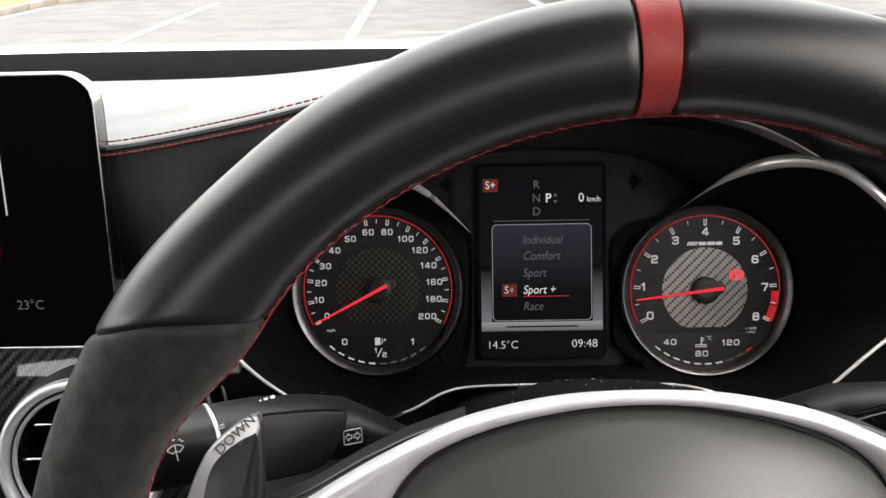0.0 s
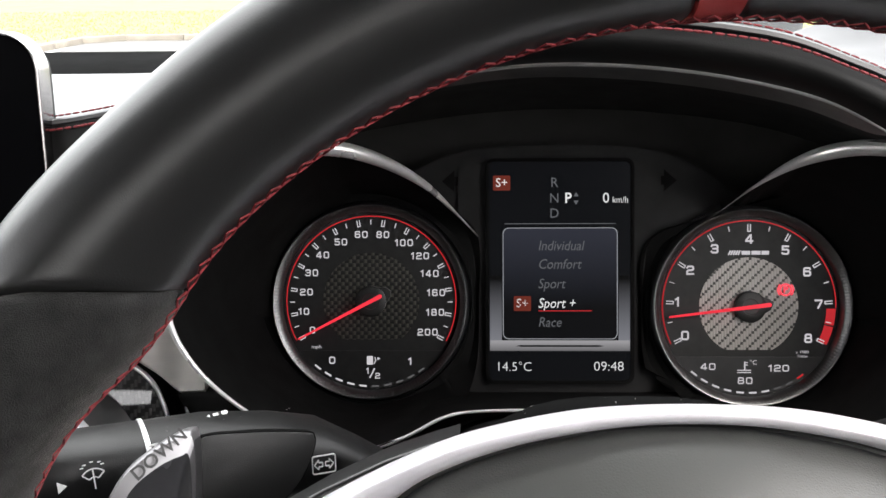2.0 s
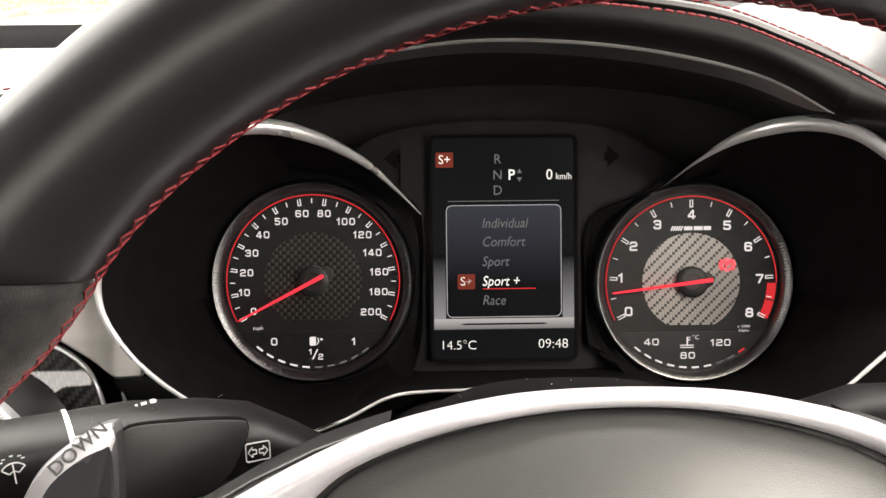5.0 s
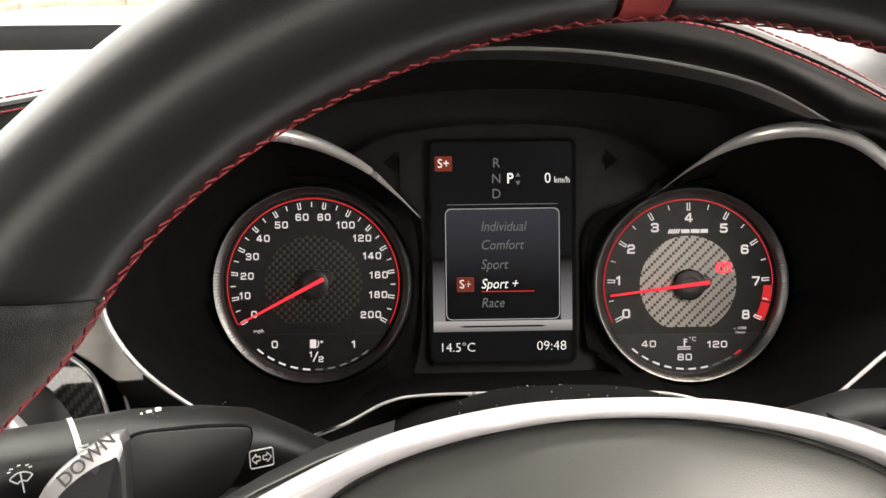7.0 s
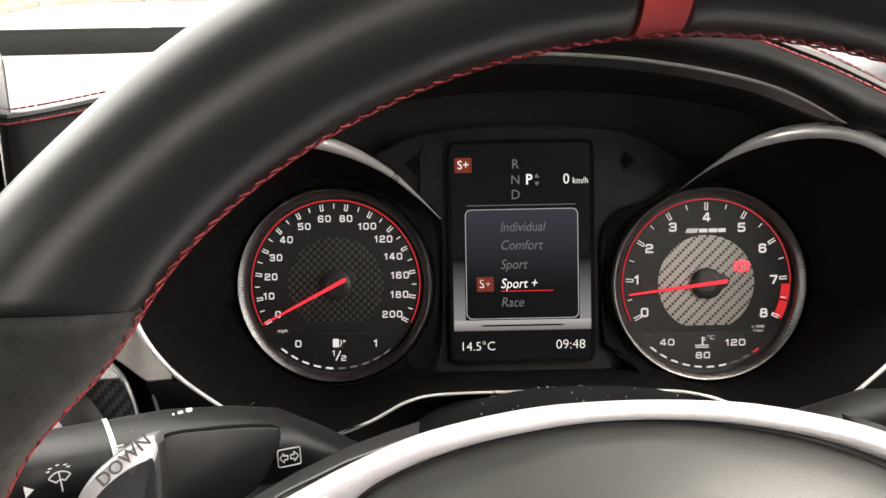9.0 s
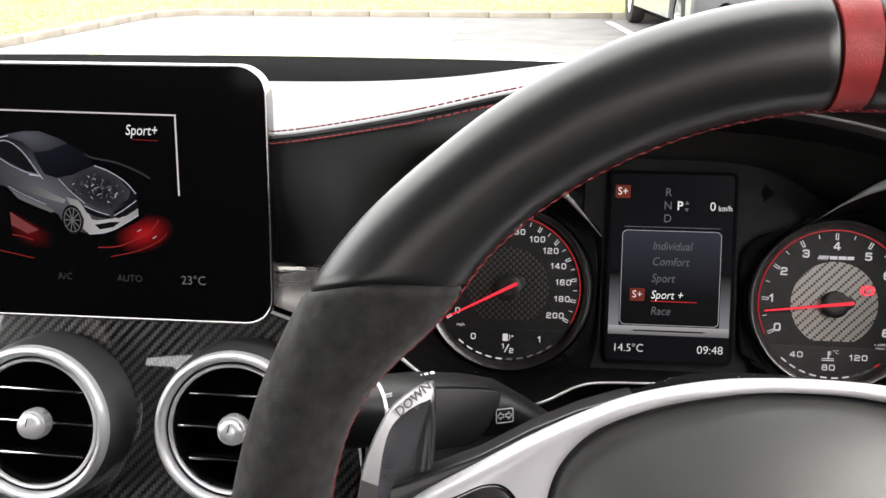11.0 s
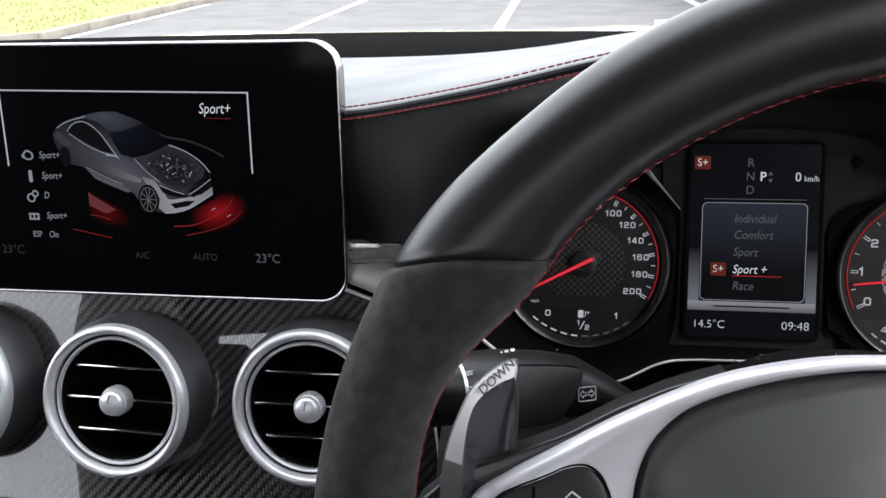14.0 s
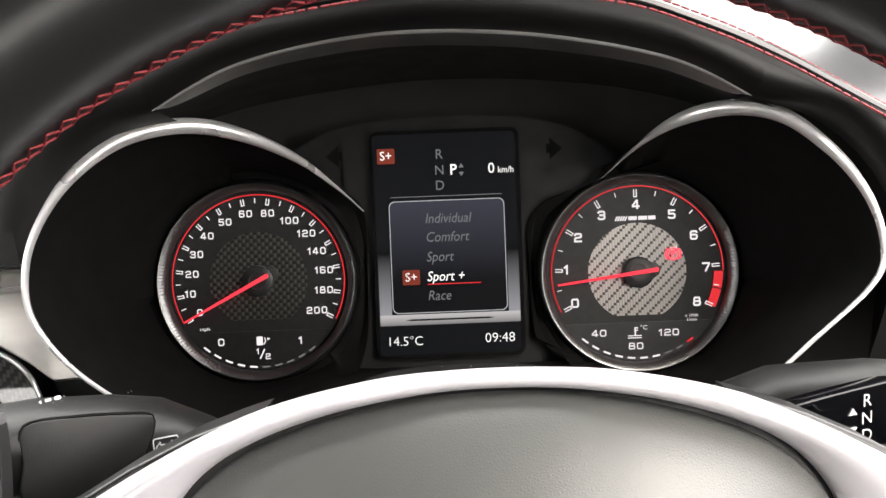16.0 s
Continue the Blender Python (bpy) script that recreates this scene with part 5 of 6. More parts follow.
def console():
    c = thing("centre_console", Matrix(), "glossy carbon-fibre centre console panel", "console")
    zs = [0.60, 0.66, 0.72, 0.76, 0.79, *[0.80 + 0.004 * i for i in range(34)], 0.935, 0.938]
    rows = []
    def reach(z, s):
        return half_width(z) - (0.006 + 0.011 * smoothstep(0.885, 0.92, z) if s < 0 else 0)

    for z in zs:
        xs = [-0.305 + reach(z, k) * k / 40 for k in range(-40, 41)]
        rows.append([(x, console_y(x, z), z) for x in xs])
    last = [(x, y + 0.03, z + 0.004) for x, y, z in rows[-1]]
    bm = loft(rows + [last])
    holes = [f for f in bm.faces if any((f.calc_center_median() - Vector((x, console_y(x, z), z))).length < 0.043 for x, z in VENTS)]
    bmesh.ops.delete(bm, geom=holes, context="FACES")
    part("panel", bm, carbon_panel, c, "lacquered carbon-fibre weave")
    for s in (-1, 1):
        pts = [Vector((-0.305 + s * reach(z, s), console_y(-0.305 + reach(z, s), z) + 0.002, z)) for z in zs]
        part("edge_trim", tube(smooth_curve(pts, 60), 0.0014, 8), vent_silver, c, "thin chrome edge")
        rim = [p + Vector((0.006 if s > 0 else -0.006, 0.011, 0.0)) for p in smooth_curve(pts, 60)]
        part("edge_trim", tube(rim, 0.0010, 8), vent_silver, c)
        side = [[p, p.lerp(q, 0.5) + Vector((0, 0, -0.001)), q, q + Vector((0.004 * s, 0.03, -0.004))] for p, q in zip(smooth_curve(pts, 60), rim)]
        part("side", loft(side), piano_black, c, "gloss black side")
    f = part("control_frame", frame_loop(rounded(0.288, 0.075, 0.010), rounded(0.282, 0.069, 0.007), 0.0, 0.004), vent_silver, c, "chrome frame", m=Matrix.Translation((-0.305, console_y(-0.305, 0.778) - 0.005, 0.7780)) @ Matrix.Rotation(radians(90 - 38), 4, "X"))
    part("control_plate", plate(rounded(0.282, 0.069, 0.007), 0.0, 0.002), piano_black, f)
    for x, m_ in ((-0.105, blue_lamp), (-0.09, blue_lamp), (-0.07, mid_text), (-0.045, mid_text)):
        part("key_mark", plate(rounded(0.007, 0.004, 0.001, (x, 0.024)), 0.0022, 0.0026), m_, f)


carbon_panel = weave("console carbon weave", 0.0017, (0.0035, 0.0035, 0.0035), (0.050, 0.049, 0.048), 1.0, 0.30, relief=0.5, tilt=radians(-90), run=2.0)
blue_lamp = glow("blue lit mark", (0.1, 0.35, 1.0), 0.4)


def round_vent(x, z, yaw):
    y = console_y(x, z)
    m = Matrix.Translation((x, y, z)) @ Matrix.Rotation(radians(-yaw), 4, "Z") @ Matrix.Rotation(radians(90 - 15), 4, "X") @ Matrix.Diagonal((1.025, 1.025, 1, 1))
    v = thing("air_vent", m, "round turbine air vent with satin silver ring and chrome vanes", "air vent", "round air vents")
    part("barrel", lathe([(0.0475, -0.014), (0.0478, 0.004), (0.0470, 0.014), (0.0445, 0.0225)], 80), vent_side, v, "smoked grey metal barrel")
    part("ring", lathe([(0.0415 + 0.0031 * math.cos(radians(a)), 0.0222 + 0.0062 * math.sin(radians(a))) for a in range(0, 181, 15)], 96), vent_silver, v, "satin silver outer ring")
    part("groove", lathe([(0.0385, 0.0228), (0.0380, 0.020), (0.0374, 0.0225)], 80), black_plastic, v)
    part("inner_ring", lathe([(0.0362 + 0.0012 * math.cos(radians(a)), 0.0218 + 0.0026 * math.sin(radians(a))) for a in range(0, 181, 20)], 96), vent_silver, v, "silver inner ring")
    part("throat", lathe([(0.0351, 0.0195), (0.0348, -0.012), (0.0, -0.013)], 48), deep_black, v)
    for yy in (0.0185, 0.0, -0.0185):
        half = math.sqrt(0.0346 ** 2 - yy ** 2) - (0.002 if yy else 0.0005)
        vane = part("vane", box((2 * half, 0.0012, 0.020), (0, yy - 0.0002, 0.008), 0.0003), deep_black, v)
        part("vane_trim", box((2 * half - 0.001, 0.0016, 0.0020), (0, yy, 0.0185), 0.0006), chrome, vane, "chrome vane edge")
    k = part("knob", lathe([(0.0060, 0.0165), (0.0086, 0.0185), (0.0088, 0.0235), (0.0080, 0.0258), (0.0062, 0.0260)], 96, ((1, 2), -0.00035)), vent_silver, v, "knurled silver knob")
    part("knob_cap", lathe([(0.0074, 0.0250), (0.0072, 0.0276), (0.0067, 0.0292), (0.0056, 0.0302), (0.0040, 0.0308), (0.0020, 0.0310), (0.0, 0.0310)], 40), vent_silver, k)
    part("knob_line", box((0.0005, 0.0046, 0.0006), (0.0, 0.0026, 0.0308), turn=Matrix.Rotation(radians(-12), 4, "Z")), dark_mark, k)


console()
for (vx, vz), turn in zip(VENTS, (8, 2, 0)):
    round_vent(vx, vz, turn)

# ---- steering column, stalks ----
def column():
    c = thing("steering_column", Matrix(), "black plastic steering column shroud with a little dust", "steering column")
    rows = []
    for y, w, h, zc in ((0.29, 0.046, 0.040, 0.912), (0.315, 0.052, 0.047, 0.9145), (0.330, 0.055, 0.048, 0.9135), (0.352, 0.060, 0.047, 0.900), (0.39, 0.069, 0.044, 0.879), (0.45, 0.072, 0.042, 0.849), (0.50, 0.074, 0.040, 0.825)):
        rows.append([(0.067 + w * math.copysign(abs(math.cos(a)) ** 0.7, math.cos(a)), y, zc + h * math.copysign(abs(math.sin(a)) ** 0.7, math.sin(a))) for a in [2 * math.pi * k / 40 for k in range(40)]])
    part("shroud", loft(rows, True), deep_black, c)
    rng = random.Random(2)
    bm = bmesh.new()
    for _ in range(70):
        x, y = rng.uniform(0.030, 0.104), rng.uniform(0.312, 0.345)
        r = rng.uniform(0.00015, 0.0004)
        top = 0.9618 - 0.5 * max(0, y - 0.328) - 0.0070 * (abs(x - 0.067) / 0.041) ** 2.6
        box((r, r, r), (x, y, top), bm=bm)
    tagged(part("dust", bm, dust_grey, c, "pale dust specks"), kind="stuff")


column()


def section(x, y, z, ry, rz, n=28, power=0.75):
    return [(x, y + ry * math.copysign(abs(math.cos(a)) ** power, math.cos(a)), z + rz * math.copysign(abs(math.sin(a)) ** power, math.sin(a))) for a in [2 * math.pi * k / n for k in range(n)]]


def wiper_stalk():
    s = thing("wiper_stalk", Matrix(), "black plastic indicator and wiper stalk with white symbols", "stalk")
    def sec(x, dz=0.0, ry=0.0165, rz=0.0185):
        y = 0.352 + (x + 0.04) * 0.58
        return [(px - 0.42 * (py - y), y + 0.77 * (py - y), pz) for px, py, pz in section(x, y, 0.9328 - (x + 0.04) * 0.13 + dz, ry, rz * 0.78)]

    body = [sec(-0.0918, 0, 0.0162, 0.0183), sec(-0.088), sec(-0.075), sec(-0.055, -0.0025, 0.0160, 0.0180), sec(-0.040, -0.006, 0.0155, 0.0168), sec(-0.026, -0.015, 0.0145, 0.0148), sec(-0.012, -0.026, 0.014, 0.0135), sec(0.004, -0.030, 0.014, 0.013), sec(0.03, -0.034, 0.014, 0.013)]
    part("arm", loft(body, True), stalk_plastic, s)
    tip = [sec(-0.126, 0, 0.004, 0.006), sec(-0.125, 0, 0.013, 0.015), sec(-0.120, 0, 0.0160, 0.0176), sec(-0.112), sec(-0.0935, 0, 0.0165, 0.0186)]
    part("tip", loft(tip, True), stalk_plastic, s, "turning end of the stalk")
    ring = [sec(-0.0936, 0, 0.016, 0.0180), sec(-0.0934, 0, 0.0170, 0.0191), sec(-0.0921, 0, 0.0170, 0.0191), sec(-0.0919, 0, 0.016, 0.0180)]
    part("ring", loft(ring, True), vent_silver, s, "bright chrome ring")
    FRONT = Matrix.Translation((-0.0585, 0.3241, 0.9364)) @ Matrix.Rotation(radians(30), 4, "Z") @ Matrix.Rotation(radians(90 - 17), 4, "X") @ Matrix.Rotation(radians(-10), 4, "Z")
    outline = smooth_curve([(-0.0185, 0.0125, 0), (-0.019, 0, 0), (-0.018, -0.0135, 0), (0.0, -0.0135, 0), (0.010, -0.0115, 0), (0.0170, -0.004, 0), (0.0210, 0.006, 0), (0.0212, 0.0105, 0), (0.018, 0.0125, 0), (-0.002, 0.0138, 0)], 50, True)
    part("panel_gap", plate([(p.x * 1.02, p.y * 0.955) for p in outline], -0.004, 0.0012), deep_black, s, m=FRONT)
    part("front_panel", plate([(p.x, p.y * 0.93) for p in outline], -0.004, 0.0016, 0.0004), stalk_plastic, s, "inset front panel", m=FRONT)
    ARROW = Matrix.Translation((-0.0365, 0.3365, 0.9315)) @ Matrix.Rotation(radians(26), 4, "Z") @ Matrix.Rotation(radians(90 - 14), 4, "X") @ Matrix.Rotation(radians(-4), 4, "Z") @ Matrix.Diagonal((0.86, 0.92, 1, 1))
    bm = frame_loop(rounded(0.0100, 0.0072, 0.0010), rounded(0.0092, 0.0064, 0.0008), 0.0, 0.0005)
    for q in (-1, 1):
        pts = [(q * 0.0040, 0), (q * 0.0022, 0.0019), (q * 0.0022, 0.0008), (q * 0.0006, 0.0008), (q * 0.0006, -0.0008), (q * 0.0022, -0.0008), (q * 0.0022, -0.0019)]
        for a, b in zip(pts, pts[1:] + pts[:1]):
            bar(a, b, 0.0004, 0.0, 0.0005, bm=bm)
    part("arrow_sign", bm, white_mark, s, "white boxed double-arrow symbol", m=ARROW, smooth=False)
    TIP = Matrix.Translation((-0.1008, 0.2998, 0.9480)) @ Matrix.Rotation(radians(30), 4, "Z") @ Matrix.Rotation(radians(90 - 28), 4, "X")
    bm = bmesh.new()
    arcs = [(0.0042 * math.sin(a), -0.001 + 0.0042 * math.cos(a)) for a in [radians(-50 + 12.5 * i) for i in range(9)]]
    low = [(0.0017 * math.sin(a), -0.001 + 0.0017 * math.cos(a)) for a in [radians(-50 + 25 * i) for i in range(5)]]
    loop = arcs + low[::-1] + arcs[:1]
    for a, b in zip(loop, loop[1:]):
        bar(a, b, 0.0004, 0, 0.0005, bm=bm)
    bar((0, -0.003), (0, 0.003), 0.0004, 0, 0.0005, bm=bm)
    for x, y in ((-0.0022, 0.0048), (0, 0.0053), (0.0022, 0.0048), (-0.003, 0.0040), (0.003, 0.0040)):
        bar((x - 0.0005, y), (x + 0.0005, y), 0.0004, 0, 0.0005, bm=bm)
    plate([(-0.0105, 0.0018), (-0.0105, -0.0018), (-0.0078, 0.0)], 0, 0.0005, bm=bm)
    part("wiper_sign", bm, white_mark, s, "white wiper symbol", m=TIP, smooth=False)
    MARK = Matrix.Translation((-0.0845, 0.3085, 0.9415)) @ Matrix.Rotation(radians(30), 4, "Z") @ Matrix.Rotation(radians(90 - 8), 4, "X")
    bm = bar((-0.0015, 0.0128), (0.0015, 0.0128), 0.0006, 0.0004, 0.0004)
    bar((-0.0015, 0.0116), (0.0015, 0.0116), 0.0006, 0.0004, 0.0004, bm=bm)
    bar((-0.0015, 0.006), (0.0015, 0.006), 0.0005, 0.0004, 0.0004, bm=bm)
    for y, n in ((-0.001, 4), (-0.007, 3)):
        for i in range(n):
            x = -0.0015 + 0.003 * i / (n - 1)
            bar((x - 0.0003, y), (x + 0.0003, y), 0.0005, 0.0004, 0.0004, bm=bm)
    part("speed_marks", bm, white_mark, s, "white printed marks", m=MARK, smooth=False)
    bm = bar((-0.004, 0.0), (-0.001, 0.0), 0.0018, 0.0, 0.0004)
    plate(rounded(0.0035, 0.0026, 0.001, (0.0025, 0)), 0.0, 0.0004, bm=bm)
    plate([(-0.0075, 0), (-0.006, 0.001), (-0.006, -0.001)], 0.0, 0.0004, bm=bm)
    rng = random.Random(11)
    specks = bmesh.new()
    for _ in range(18):
        x = rng.uniform(-0.088, -0.050)
        r = rng.uniform(0.00008, 0.00018)
        drop = 0.0 if x < -0.055 else 0.36 * (x + 0.055) + 2.5 * max(0, x + 0.04) ** 2
        box((r * rng.uniform(1, 3), r, r), (x, 0.352 + (x + 0.04) * 0.58 + rng.uniform(-0.006, 0.006), 0.9328 - (x + 0.04) * 0.13 + 0.0144 - drop), bm=specks)
    tagged(part("dust", specks, dust_grey, s, "pale dust specks"), kind="stuff")
    part("lamp_sign", bm, white_mark, s, "white headlamp symbol", m=Matrix.Translation((-0.0705, 0.3335, 0.9526)) @ Matrix.Rotation(radians(30), 4, "Z") @ Matrix.Rotation(radians(22), 4, "X") @ Matrix.Scale(0.6, 4), smooth=False)


wiper_stalk()


def gear_stalk():
    s = thing("gear_stalk", Matrix(), "black plastic gear selector stalk lettered R N D", "stalk")
    body = [section(*q) for q in ((0.11, 0.385, 0.903, 0.010, 0.010), (0.135, 0.372, 0.912, 0.011, 0.0105), (0.155, 0.361, 0.917, 0.012, 0.0115), (0.176, 0.350, 0.931, 0.0125, 0.0130), (0.205, 0.339, 0.937, 0.0125, 0.0140), (0.24, 0.327, 0.939, 0.0125, 0.0140), (0.262, 0.320, 0.940, 0.010, 0.012), (0.266, 0.319, 0.940, 0.004, 0.006))]
    part("arm", loft(body, True), stalk_plastic, s)
    F = Matrix.Translation((0.2035, 0.3270, 0.9395)) @ Matrix.Rotation(radians(18), 4, "Z") @ Matrix.Rotation(radians(90 - 8), 4, "X")
    outline = smooth_curve([(-0.034, 0.013, 0), (-0.036, 0.009, 0), (-0.030, -0.004, 0), (-0.022, -0.013, 0), (0.0, -0.0145, 0), (0.035, -0.0145, 0), (0.04, 0, 0), (0.035, 0.014, 0), (0.0, 0.0145, 0)], 40, True)
    part("front_panel", plate([(p.x, p.y * 0.75) for p in outline], -0.004, 0.0018, 0.0005), piano_black, s, "inset gloss black front panel", m=F)
    for ch, y in (("R", 0.0060), ("N", 0.0), ("D", -0.0060)):
        lettering("gear_letter", ch, (-0.0075, y), 0.0043, s, white_mark, 0.0022, 1.0, m=F)
    lettering("gear_letter", "P", (0.0025, 0.0), 0.0043, s, white_mark, 0.0022, 1.0, m=F)
    for q in (1, -1):
        part("arrow", plate([(-0.0150, 0.0022 * q), (-0.0116, 0.0022 * q), (-0.0133, 0.0046 * q)], 0.0019, 0.0024), white_mark, s, m=F, smooth=False)


gear_stalk()

# ---- steering wheel ----
WHEEL = Matrix.Translation((0.074, 0.2213, 0.9301)) @ Matrix.Rotation(radians(90 - 15.84), 4, "X")


def rim_point(a, f):
    """A point of the rim: a degrees round the wheel, f radians round its section (0 outward, 90 to the driver)."""
    side = min(abs((a - 172 + 180) % 360 - 180), abs((a - 8 + 180) % 360 - 180))
    grip = 1 - smoothstep(24, 42, side)
    out, inn, deep = 0.0180 + 0.0004 * grip, 0.0180 + 0.0006 * grip, 0.0185 + 0.0008 * grip
    inn += 0.0052 * math.exp(-((side - 26) / 8.5) ** 2)
    # the grip is hollowed where the thumb lies above the spoke
    b = a if a > 90 else 180 - a
    inn -= np.interp(b, (142, 147, 151, 156, 162, 168, 176, 184, 192), (0, 0.0010, 0.0025, 0.0042, 0.0055, 0.0055, 0.0045, 0.0020, 0))
    rad = 0.1798 + 0.0028 * grip
    c, s = math.cos(f), math.sin(f)
    r = rad + (out if c > 0 else inn) * c
    x, y = r * math.cos(radians(a)), r * math.sin(radians(a))
    if y < -0.135:
        y = -0.135 - (-y - 0.135) * 0.45
    return Vector((x, y, deep * s))


def rim_piece(a0, a1, skew0, skew1, grow=0.0, n=None):
    """A stretch of rim; skew: degrees by which an end runs ahead on the outside and back on the inside."""
    n = n or max(4, int(abs(a1 - a0) / 1.6))
    rows = []
    steps = [0, 0.004, 0.012, *[i / n for i in range(1, n)], 0.988, 0.996, 1]
    for i in steps:
        row = []
        for k in range(36):
            f = 2 * math.pi * k / 36
            s = math.cos(f)
            b0, b1 = a0 + skew0 * s, a1 + skew1 * s
            a = b0 + (b1 - b0) * i
            p = rim_point(a, f)
            dip = 0.0018 if i in (0, 1) else 0.0006 if i in (0.004, 0.996) else 0.0
            if grow or dip:
                c = Vector((0.1798 * math.cos(radians(a)), 0.1798 * math.sin(radians(a)), 0))
                if c.y < -0.135:
                    c.y = -0.135 - (-c.y - 0.135) * 0.45
                d = (p - c).normalized()
                p = p + d * (grow - dip)
            row.append(p)
        rows.append(row)
    return loft(rows, True)


def steering_wheel():
    w = thing("steering_wheel", WHEEL, "black leather and suede steering wheel with a red top stripe", "steering wheel")
    part("rim_leather", rim_piece(93.9, 145.5, 0, 5), leather, w, "smooth black leather rim")
    part("rim_leather", rim_piece(34.5, 90.3, -5, 0), leather, w)
    part("centre_stripe", rim_piece(90.3, 93.9, 0, 0, 0.0002, 6), red_leather, w, "red leather stripe at the top")
    part("rim_grip", rim_piece(145.5, 222, 5, 0, 0.0006), suede, w, "black suede hand grip")
    part("rim_grip", rim_piece(-42, 34.5, 0, -5, 0.0006), suede, w)
    part("rim_base", rim_piece(222, 318, 0, 0), leather, w)
    # crossed stitching along the inside of the rim
    bm = bmesh.new()
    a = 34.0
    while a < 215:
        for q in (-1, 1):
            back = radians(178 + 14 * smoothstep(140, 165, a))
            reach = 0.13
            f0, f1 = back + q * reach, back - q * reach
            p0, p1 = rim_point(a, f0), rim_point(a + 1.62, f1)
            c = Vector((0.1798 * math.cos(radians(a)), 0.1798 * math.sin(radians(a)), 0))
            lift = lambda p: p + (p - c).normalized() * 0.0006
            p0, p1 = lift(p0), lift(p1)
            m0 = (p0 + p1) / 2 + ((p0 + p1) / 2 - c).normalized() * 0.0003
            tube([p0, m0, p1], [0.00024, 0.00033, 0.00024], 6, bm=bm)
        a += 1.62
    part("stitching", bm, red_thread, w, "red crossed stitching on the inside")
    # bright spoke trim round the airbag
    zt = -0.036
    outer_l = [(-0.166, -0.045), (-0.161, -0.012), (-0.153, 0.008), (-0.139, 0.0192), (-0.118, 0.0318), (-0.099, 0.0430), (-0.079, 0.0532), (-0.060, 0.0608), (-0.034, 0.0665), (-0.012, 0.0684)]
    inner_l = [(-0.0955, -0.045), (-0.0950, -0.015), (-0.0938, 0.008), (-0.0912, 0.024), (-0.0860, 0.0352), (-0.0765, 0.0450), (-0.0630, 0.0522), (-0.045, 0.0580), (-0.027, 0.0615), (-0.010, 0.0632)]
    def both(half):
        return smooth_curve([(x, y, 0) for x, y in half] + [(-x, y, 0) for x, y in half[::-1]], 180)
    oc, ic = both(outer_l), both(inner_l)
    rows = []
    for a, b in zip(oc, ic):
        d = (b - a)
        wdt = d.length
        u = d / wdt
        bulge = min(0.0042, wdt * 0.42)
        row = [Vector((*a.xy, zt - 0.0045)), Vector((*a.xy, zt - 0.0015))]
        for k in range(1, 12):
            f = k / 12
            rise = math.sin(math.pi * f ** 0.72) ** 0.75
            row.append(Vector((*(a + d * f).xy, zt - 0.0015 + (bulge + 0.0015) * rise - 0.0015 * max(0, f - 0.7) / 0.3)))
        rows.append(row + [Vector((*b.xy, zt - 0.0040)), Vector((*b.xy, zt - 0.010))])
    part("spoke_trim", loft(rows), spoke_silver, w, "satin silver trim round the airbag")
    # black backing behind the trim
    back = [(p.x * 0.99, p.y - 0.006) for p in oc]
    part("spoke_backing", plate(back + [(0.10, -0.075), (-0.10, -0.075)], -0.058, -0.043, 0.002), black_plastic, w)
    for s in (-1, 1):
        top = [(-0.176, -0.030), (-0.174, 0.004), (-0.160, 0.0165), (-0.140, 0.0243), (-0.118, 0.0340), (-0.099, 0.0450), (-0.082, 0.0530), (-0.070, 0.0572), (-0.062, 0.0596), (-0.064, 0.055), (-0.082, 0.046), (-0.118, 0.030), (-0.139, 0.017), (-0.150, 0.004), (-0.156, -0.030)]
        part("spoke_cover", plate([(x * -s, y) for x, y in top], -0.056, zt - 0.0048, 0.0012), leather, w, "black leather edge of the spoke")
        part("spoke_root", box((0.045, 0.075, 0.026), (s * 0.150, -0.045, -0.026), 0.008), suede, w)
    # airbag pad
    edge = [Vector((p.x * 0.985, p.y - 0.0016, 0)) for p in ic]
    base = [Vector((0.085, -0.062, 0)), Vector((0.06, -0.075, 0)), Vector((0.0, -0.08, 0)), Vector((-0.06, -0.075, 0)), Vector((-0.085, -0.062, 0))]
    outline = edge + base
    mid = Vector((0, -0.012, 0))
    rings = []
    for f, z in ((1.0, -0.052), (1.0, -0.0405), (0.990, -0.0370), (0.97, -0.0348), (0.92, -0.0312), (0.85, -0.0272), (0.70, -0.0205), (0.5, -0.0145), (0.25, -0.0110), (0.02, -0.0100)):
        rings.append([mid + (p - mid) * f + Vector((0, 0, z)) for p in outline])
    part("airbag_pad", loft(rings, True), airbag_skin, w, "black grained airbag cover")
    # switch panels
    for s in (-1, 1):
        pts = smooth_curve([(-0.1500, -0.040, 0), (-0.1495, -0.010, 0), (-0.1470, 0.0050, 0), (-0.1415, 0.0120, 0), (-0.1350, 0.0160, 0), (-0.1250, 0.0208, 0), (-0.1190, 0.0240, 0), (-0.1150, 0.0254, 0), (-0.1110, 0.0257, 0), (-0.1078, 0.0244, 0), (-0.1050, 0.0215, 0), (-0.1030, 0.0175, 0), (-0.1012, 0.0120, 0), (-0.1000, 0.0, 0), (-0.1005, -0.020, 0), (-0.1020, -0.040, 0)], 90)
        pts = [(-s * p.x, p.y) for p in pts]
        mid = Vector((-s * -0.122, -0.008))
        def ring(q, z):
            return [Vector((*(mid + (Vector(p) - mid) * (1 - q)), z)) for p in pts]
        part("switch_surround", loft([ring(-0.015, zt + 0.001), ring(-0.015, zt + 0.0046), ring(0.005, zt + 0.0044), ring(0.012, zt + 0.0015)], True), deep_black, w, "black seam round the switches")
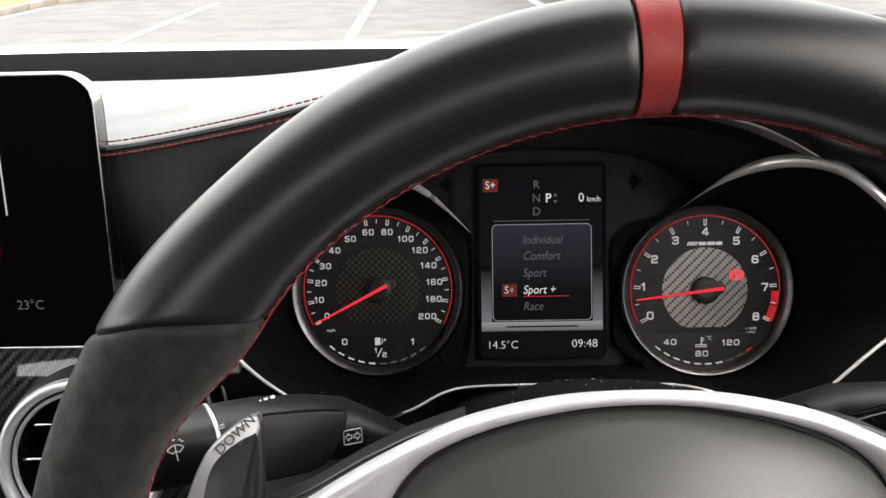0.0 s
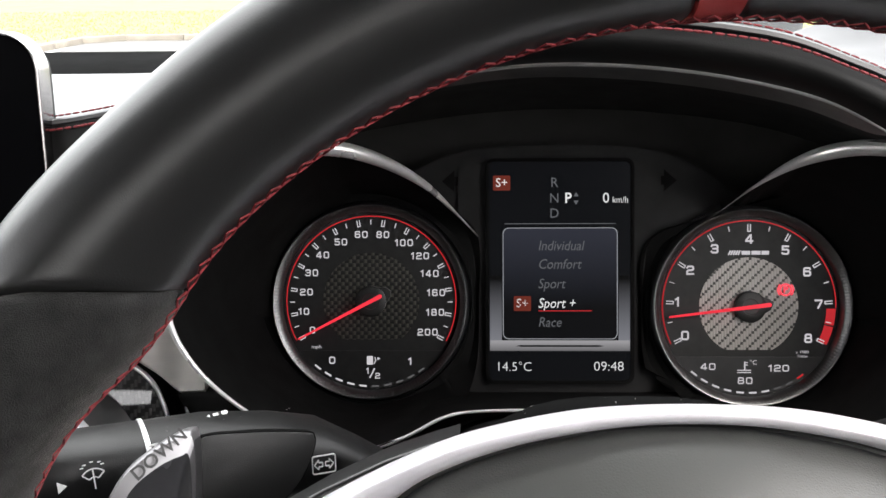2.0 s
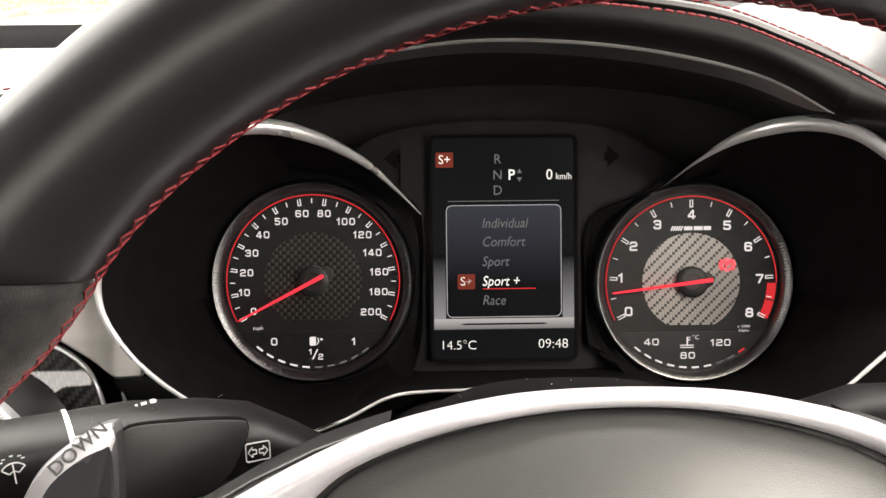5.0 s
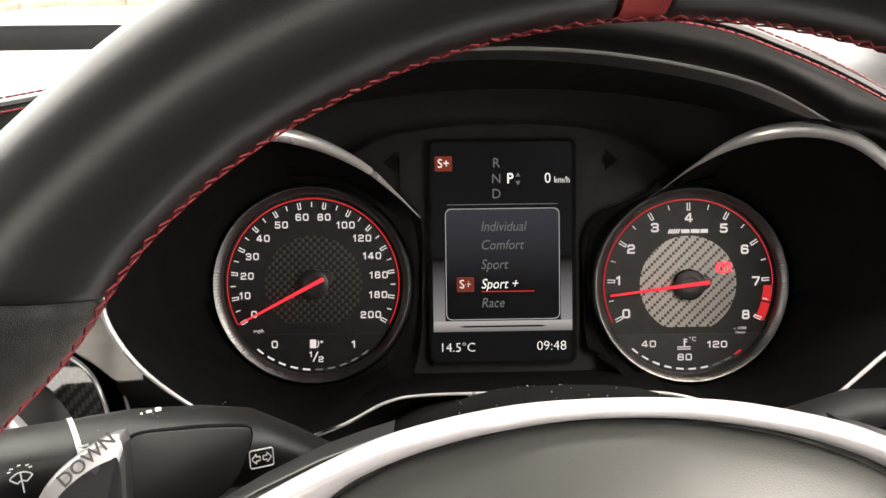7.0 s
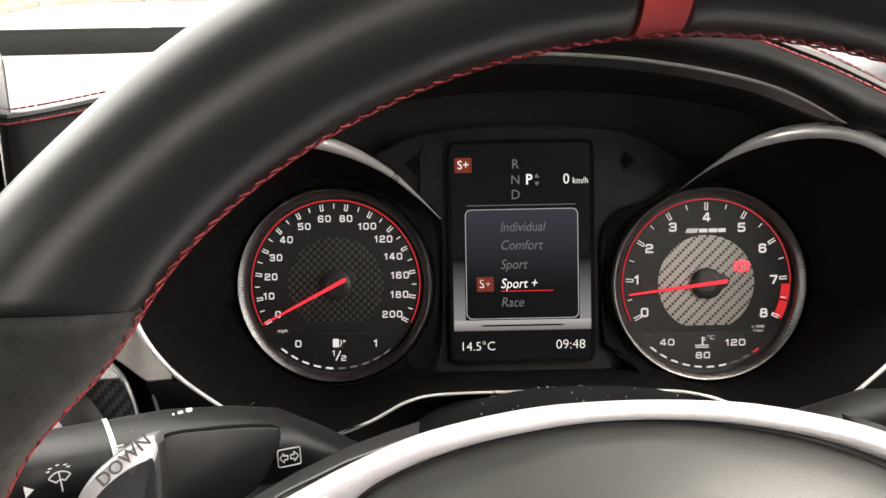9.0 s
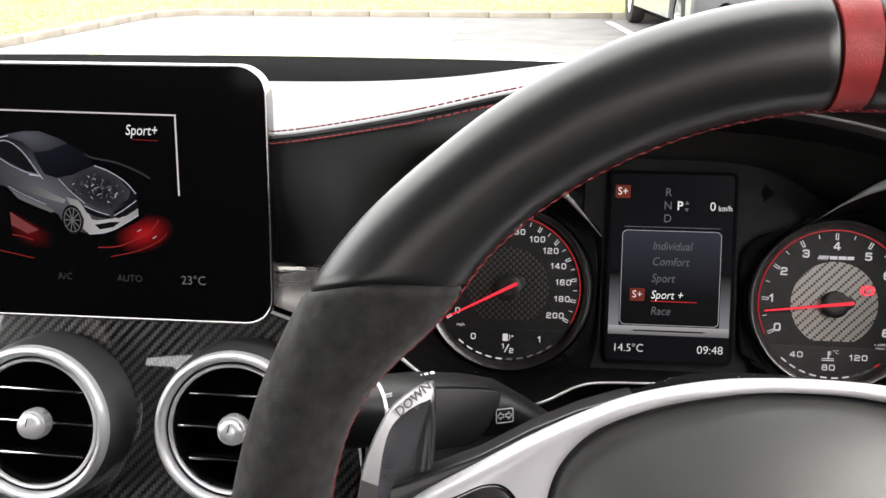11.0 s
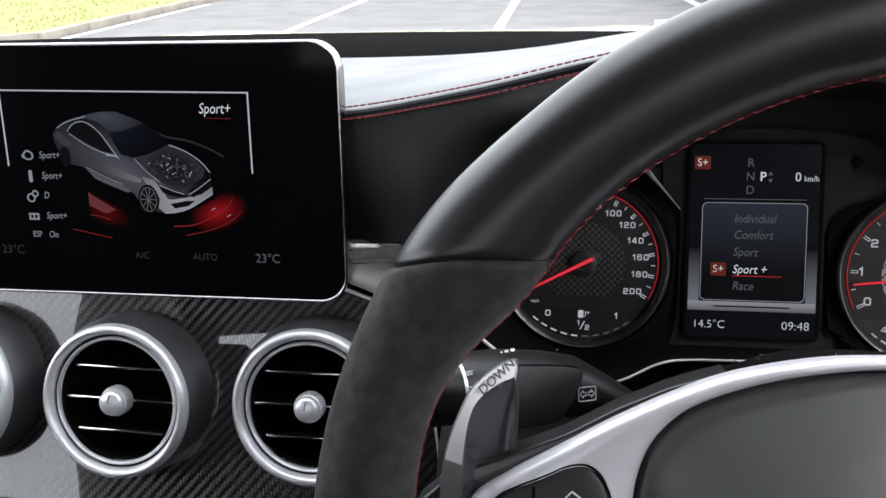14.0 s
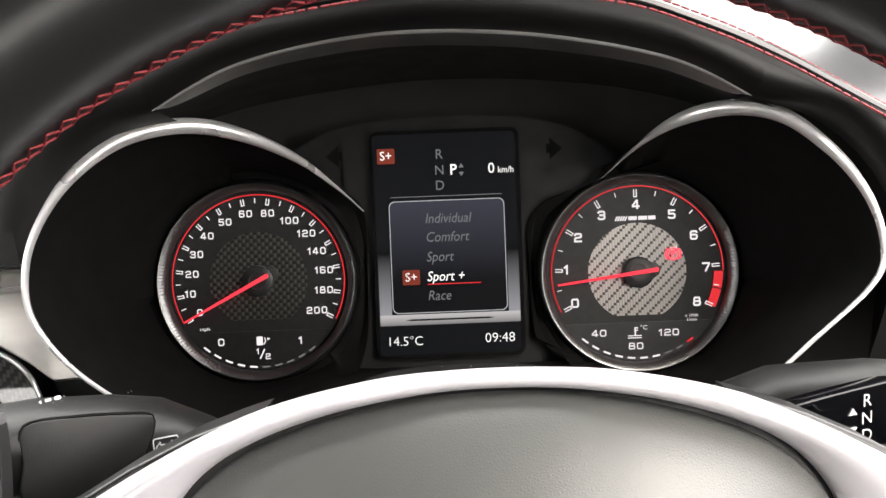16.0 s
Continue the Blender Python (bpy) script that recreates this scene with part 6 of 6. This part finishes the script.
        k = part("switch_panel", loft([ring(0.018, zt - 0.002), ring(0.018, zt + 0.0040), ring(0.030, zt + 0.0051), ring(0.060, zt + 0.0056), ring(0.5, zt + 0.0056), ring(0.98, zt + 0.0056)], True), switch_black, w, "black switch panel")
        part("switch_gap", bar((s * 0.1290, 0.0172), (s * 0.1275, -0.03), 0.0013, zt + 0.0056, 0.0003), deep_black, k)
        if s < 0:
            sign = bmesh.new()
            loop = [(-0.1172, 0.0090), (-0.1172, 0.0128), (-0.1184, 0.0128), (-0.1152, 0.0164), (-0.1120, 0.0140), (-0.1130, 0.0132), (-0.1130, 0.0090)]
            for a, b in zip(loop, loop[1:] + loop[:1]):
                bar(a, b, 0.0006, zt + 0.0057, 0.0003, bm=sign)
            part("home_sign", sign, white_mark, k, "white house symbol", smooth=False)
    # shift paddles
    for s, word in ((-1, "DOWN"), (1, "UP")):
        face = [(-0.1370, 0.0590), (-0.1392, 0.0618), (-0.1455, 0.0592), (-0.1525, 0.0535), (-0.1570, 0.0455), (-0.1612, 0.0330), (-0.1634, 0.0180), (-0.1642, -0.010), (-0.1636, -0.030), (-0.1395, -0.030), (-0.1382, 0.010), (-0.1366, 0.040)]
        inner = [(-0.1375, 0.0540), (-0.1398, 0.0547), (-0.1450, 0.0524), (-0.1505, 0.0475), (-0.1532, 0.0405), (-0.1545, 0.0290), (-0.1552, 0.0130), (-0.1552, -0.009), (-0.1545, -0.026), (-0.1400, -0.028), (-0.1386, 0.010), (-0.1371, 0.038)]
        inner = [(x + (u - x) * 0.12, y + (v - y) * 0.12 - 0.003) for (x, y), (u, v) in zip(inner, face)]
        face = [(x, y - 0.003) for x, y in face]
        def depth(x):
            return -0.051 + (-0.134 - x) * 0.62
        face, inner = ([(p.x, p.y) for p in smooth_curve([(x, y, 0) for x, y in q], 72, True)] for q in (face, inner))
        rows = [[Vector((x, y, depth(x) - 0.006)) for x, y in face], [Vector((x, y, depth(x) - 0.0008)) for x, y in face], [Vector((x * 0.9985, y - 0.0005, depth(x) + 0.0004)) for x, y in face],
                [Vector((x * 0.997, y - 0.0010, depth(x) + 0.0012)) for x, y in face], [Vector((x, y, depth(x) + 0.0022)) for x, y in inner]]
        blade = loft([r[32:] + r[:1] for r in rows])
        lip = loft([r[:33] for r in rows])
        dish = [rows[-1]]
        c0 = Vector((-0.147, 0.018, 0))
        for f, z in ((0.97, -0.0001), (0.90, -0.0006), (0.78, -0.0016), (0.6, -0.0028), (0.35, -0.0038), (0.03, -0.0042)):
            dish.append([Vector((c0.x + (p.x - c0.x) * f, c0.y + (p.y - c0.y) * f, depth(c0.x + (p.x - c0.x) * f) + 0.0022 + z)) for p in rows[-1]])
        hollow = loft(dish, True)
        if s > 0:
            for b in (blade, lip, hollow):
                bmesh.ops.scale(b, vec=(-1, 1, 1), verts=b.verts)
        # one metal in three tones: lip as lit, sides and hollow as shaded
        pd = part("shift_paddle", blade, paddle_shaded_side, w, "metal shift paddle, sides coloured as shaded and upper lip as lit")
        part("paddle_lip", lip, paddle_lit_lip, pd, "satin upper lip in the metal's lit tone")
        part("paddle_hollow", hollow, paddle_shaded_hollow, pd, "hollow face in the metal's shaded tone")
        at = Vector((-0.1452 * -s, 0.0543, depth(-0.1462) + 0.0016))
        tl = Matrix.Translation(at) @ Matrix.Rotation(radians(32) * -s, 4, "Y") @ Matrix.Rotation(radians(-8), 4, "X") @ Matrix.Rotation(radians(36) * -s, 4, "Z")
        lettering("paddle_letters", word, (0.0004, -0.0006), 0.0036, pd, dark_mark, 0.0015, 1.0, m=tl, bold=0.0001)


switch_black = surface("grey-black switch plastic", (0.022, 0.022, 0.022), (0.018, 0.018, 0.018), 0.42, 0.05, scale=60, grain=0.12, grain_scale=2600)
# the same paddle metal, with its light and shade put into the colours
paddle_shaded_hollow = surface("polished paddle metal, shaded hollow tone", (0.070, 0.070, 0.075), (0.058, 0.058, 0.062), 0.26, 0.04, metal=0.6, scale=40)
paddle_shaded_side = surface("paddle metal, shaded side tone", (0.085, 0.082, 0.084), (0.070, 0.068, 0.070), 0.32, 0.05, metal=0.7, scale=40)
paddle_lit_lip = surface("satin paddle metal, lit lip tone", (0.32, 0.315, 0.325), (0.28, 0.275, 0.285), 0.34, 0.05, metal=0.7, scale=40)
steering_wheel()
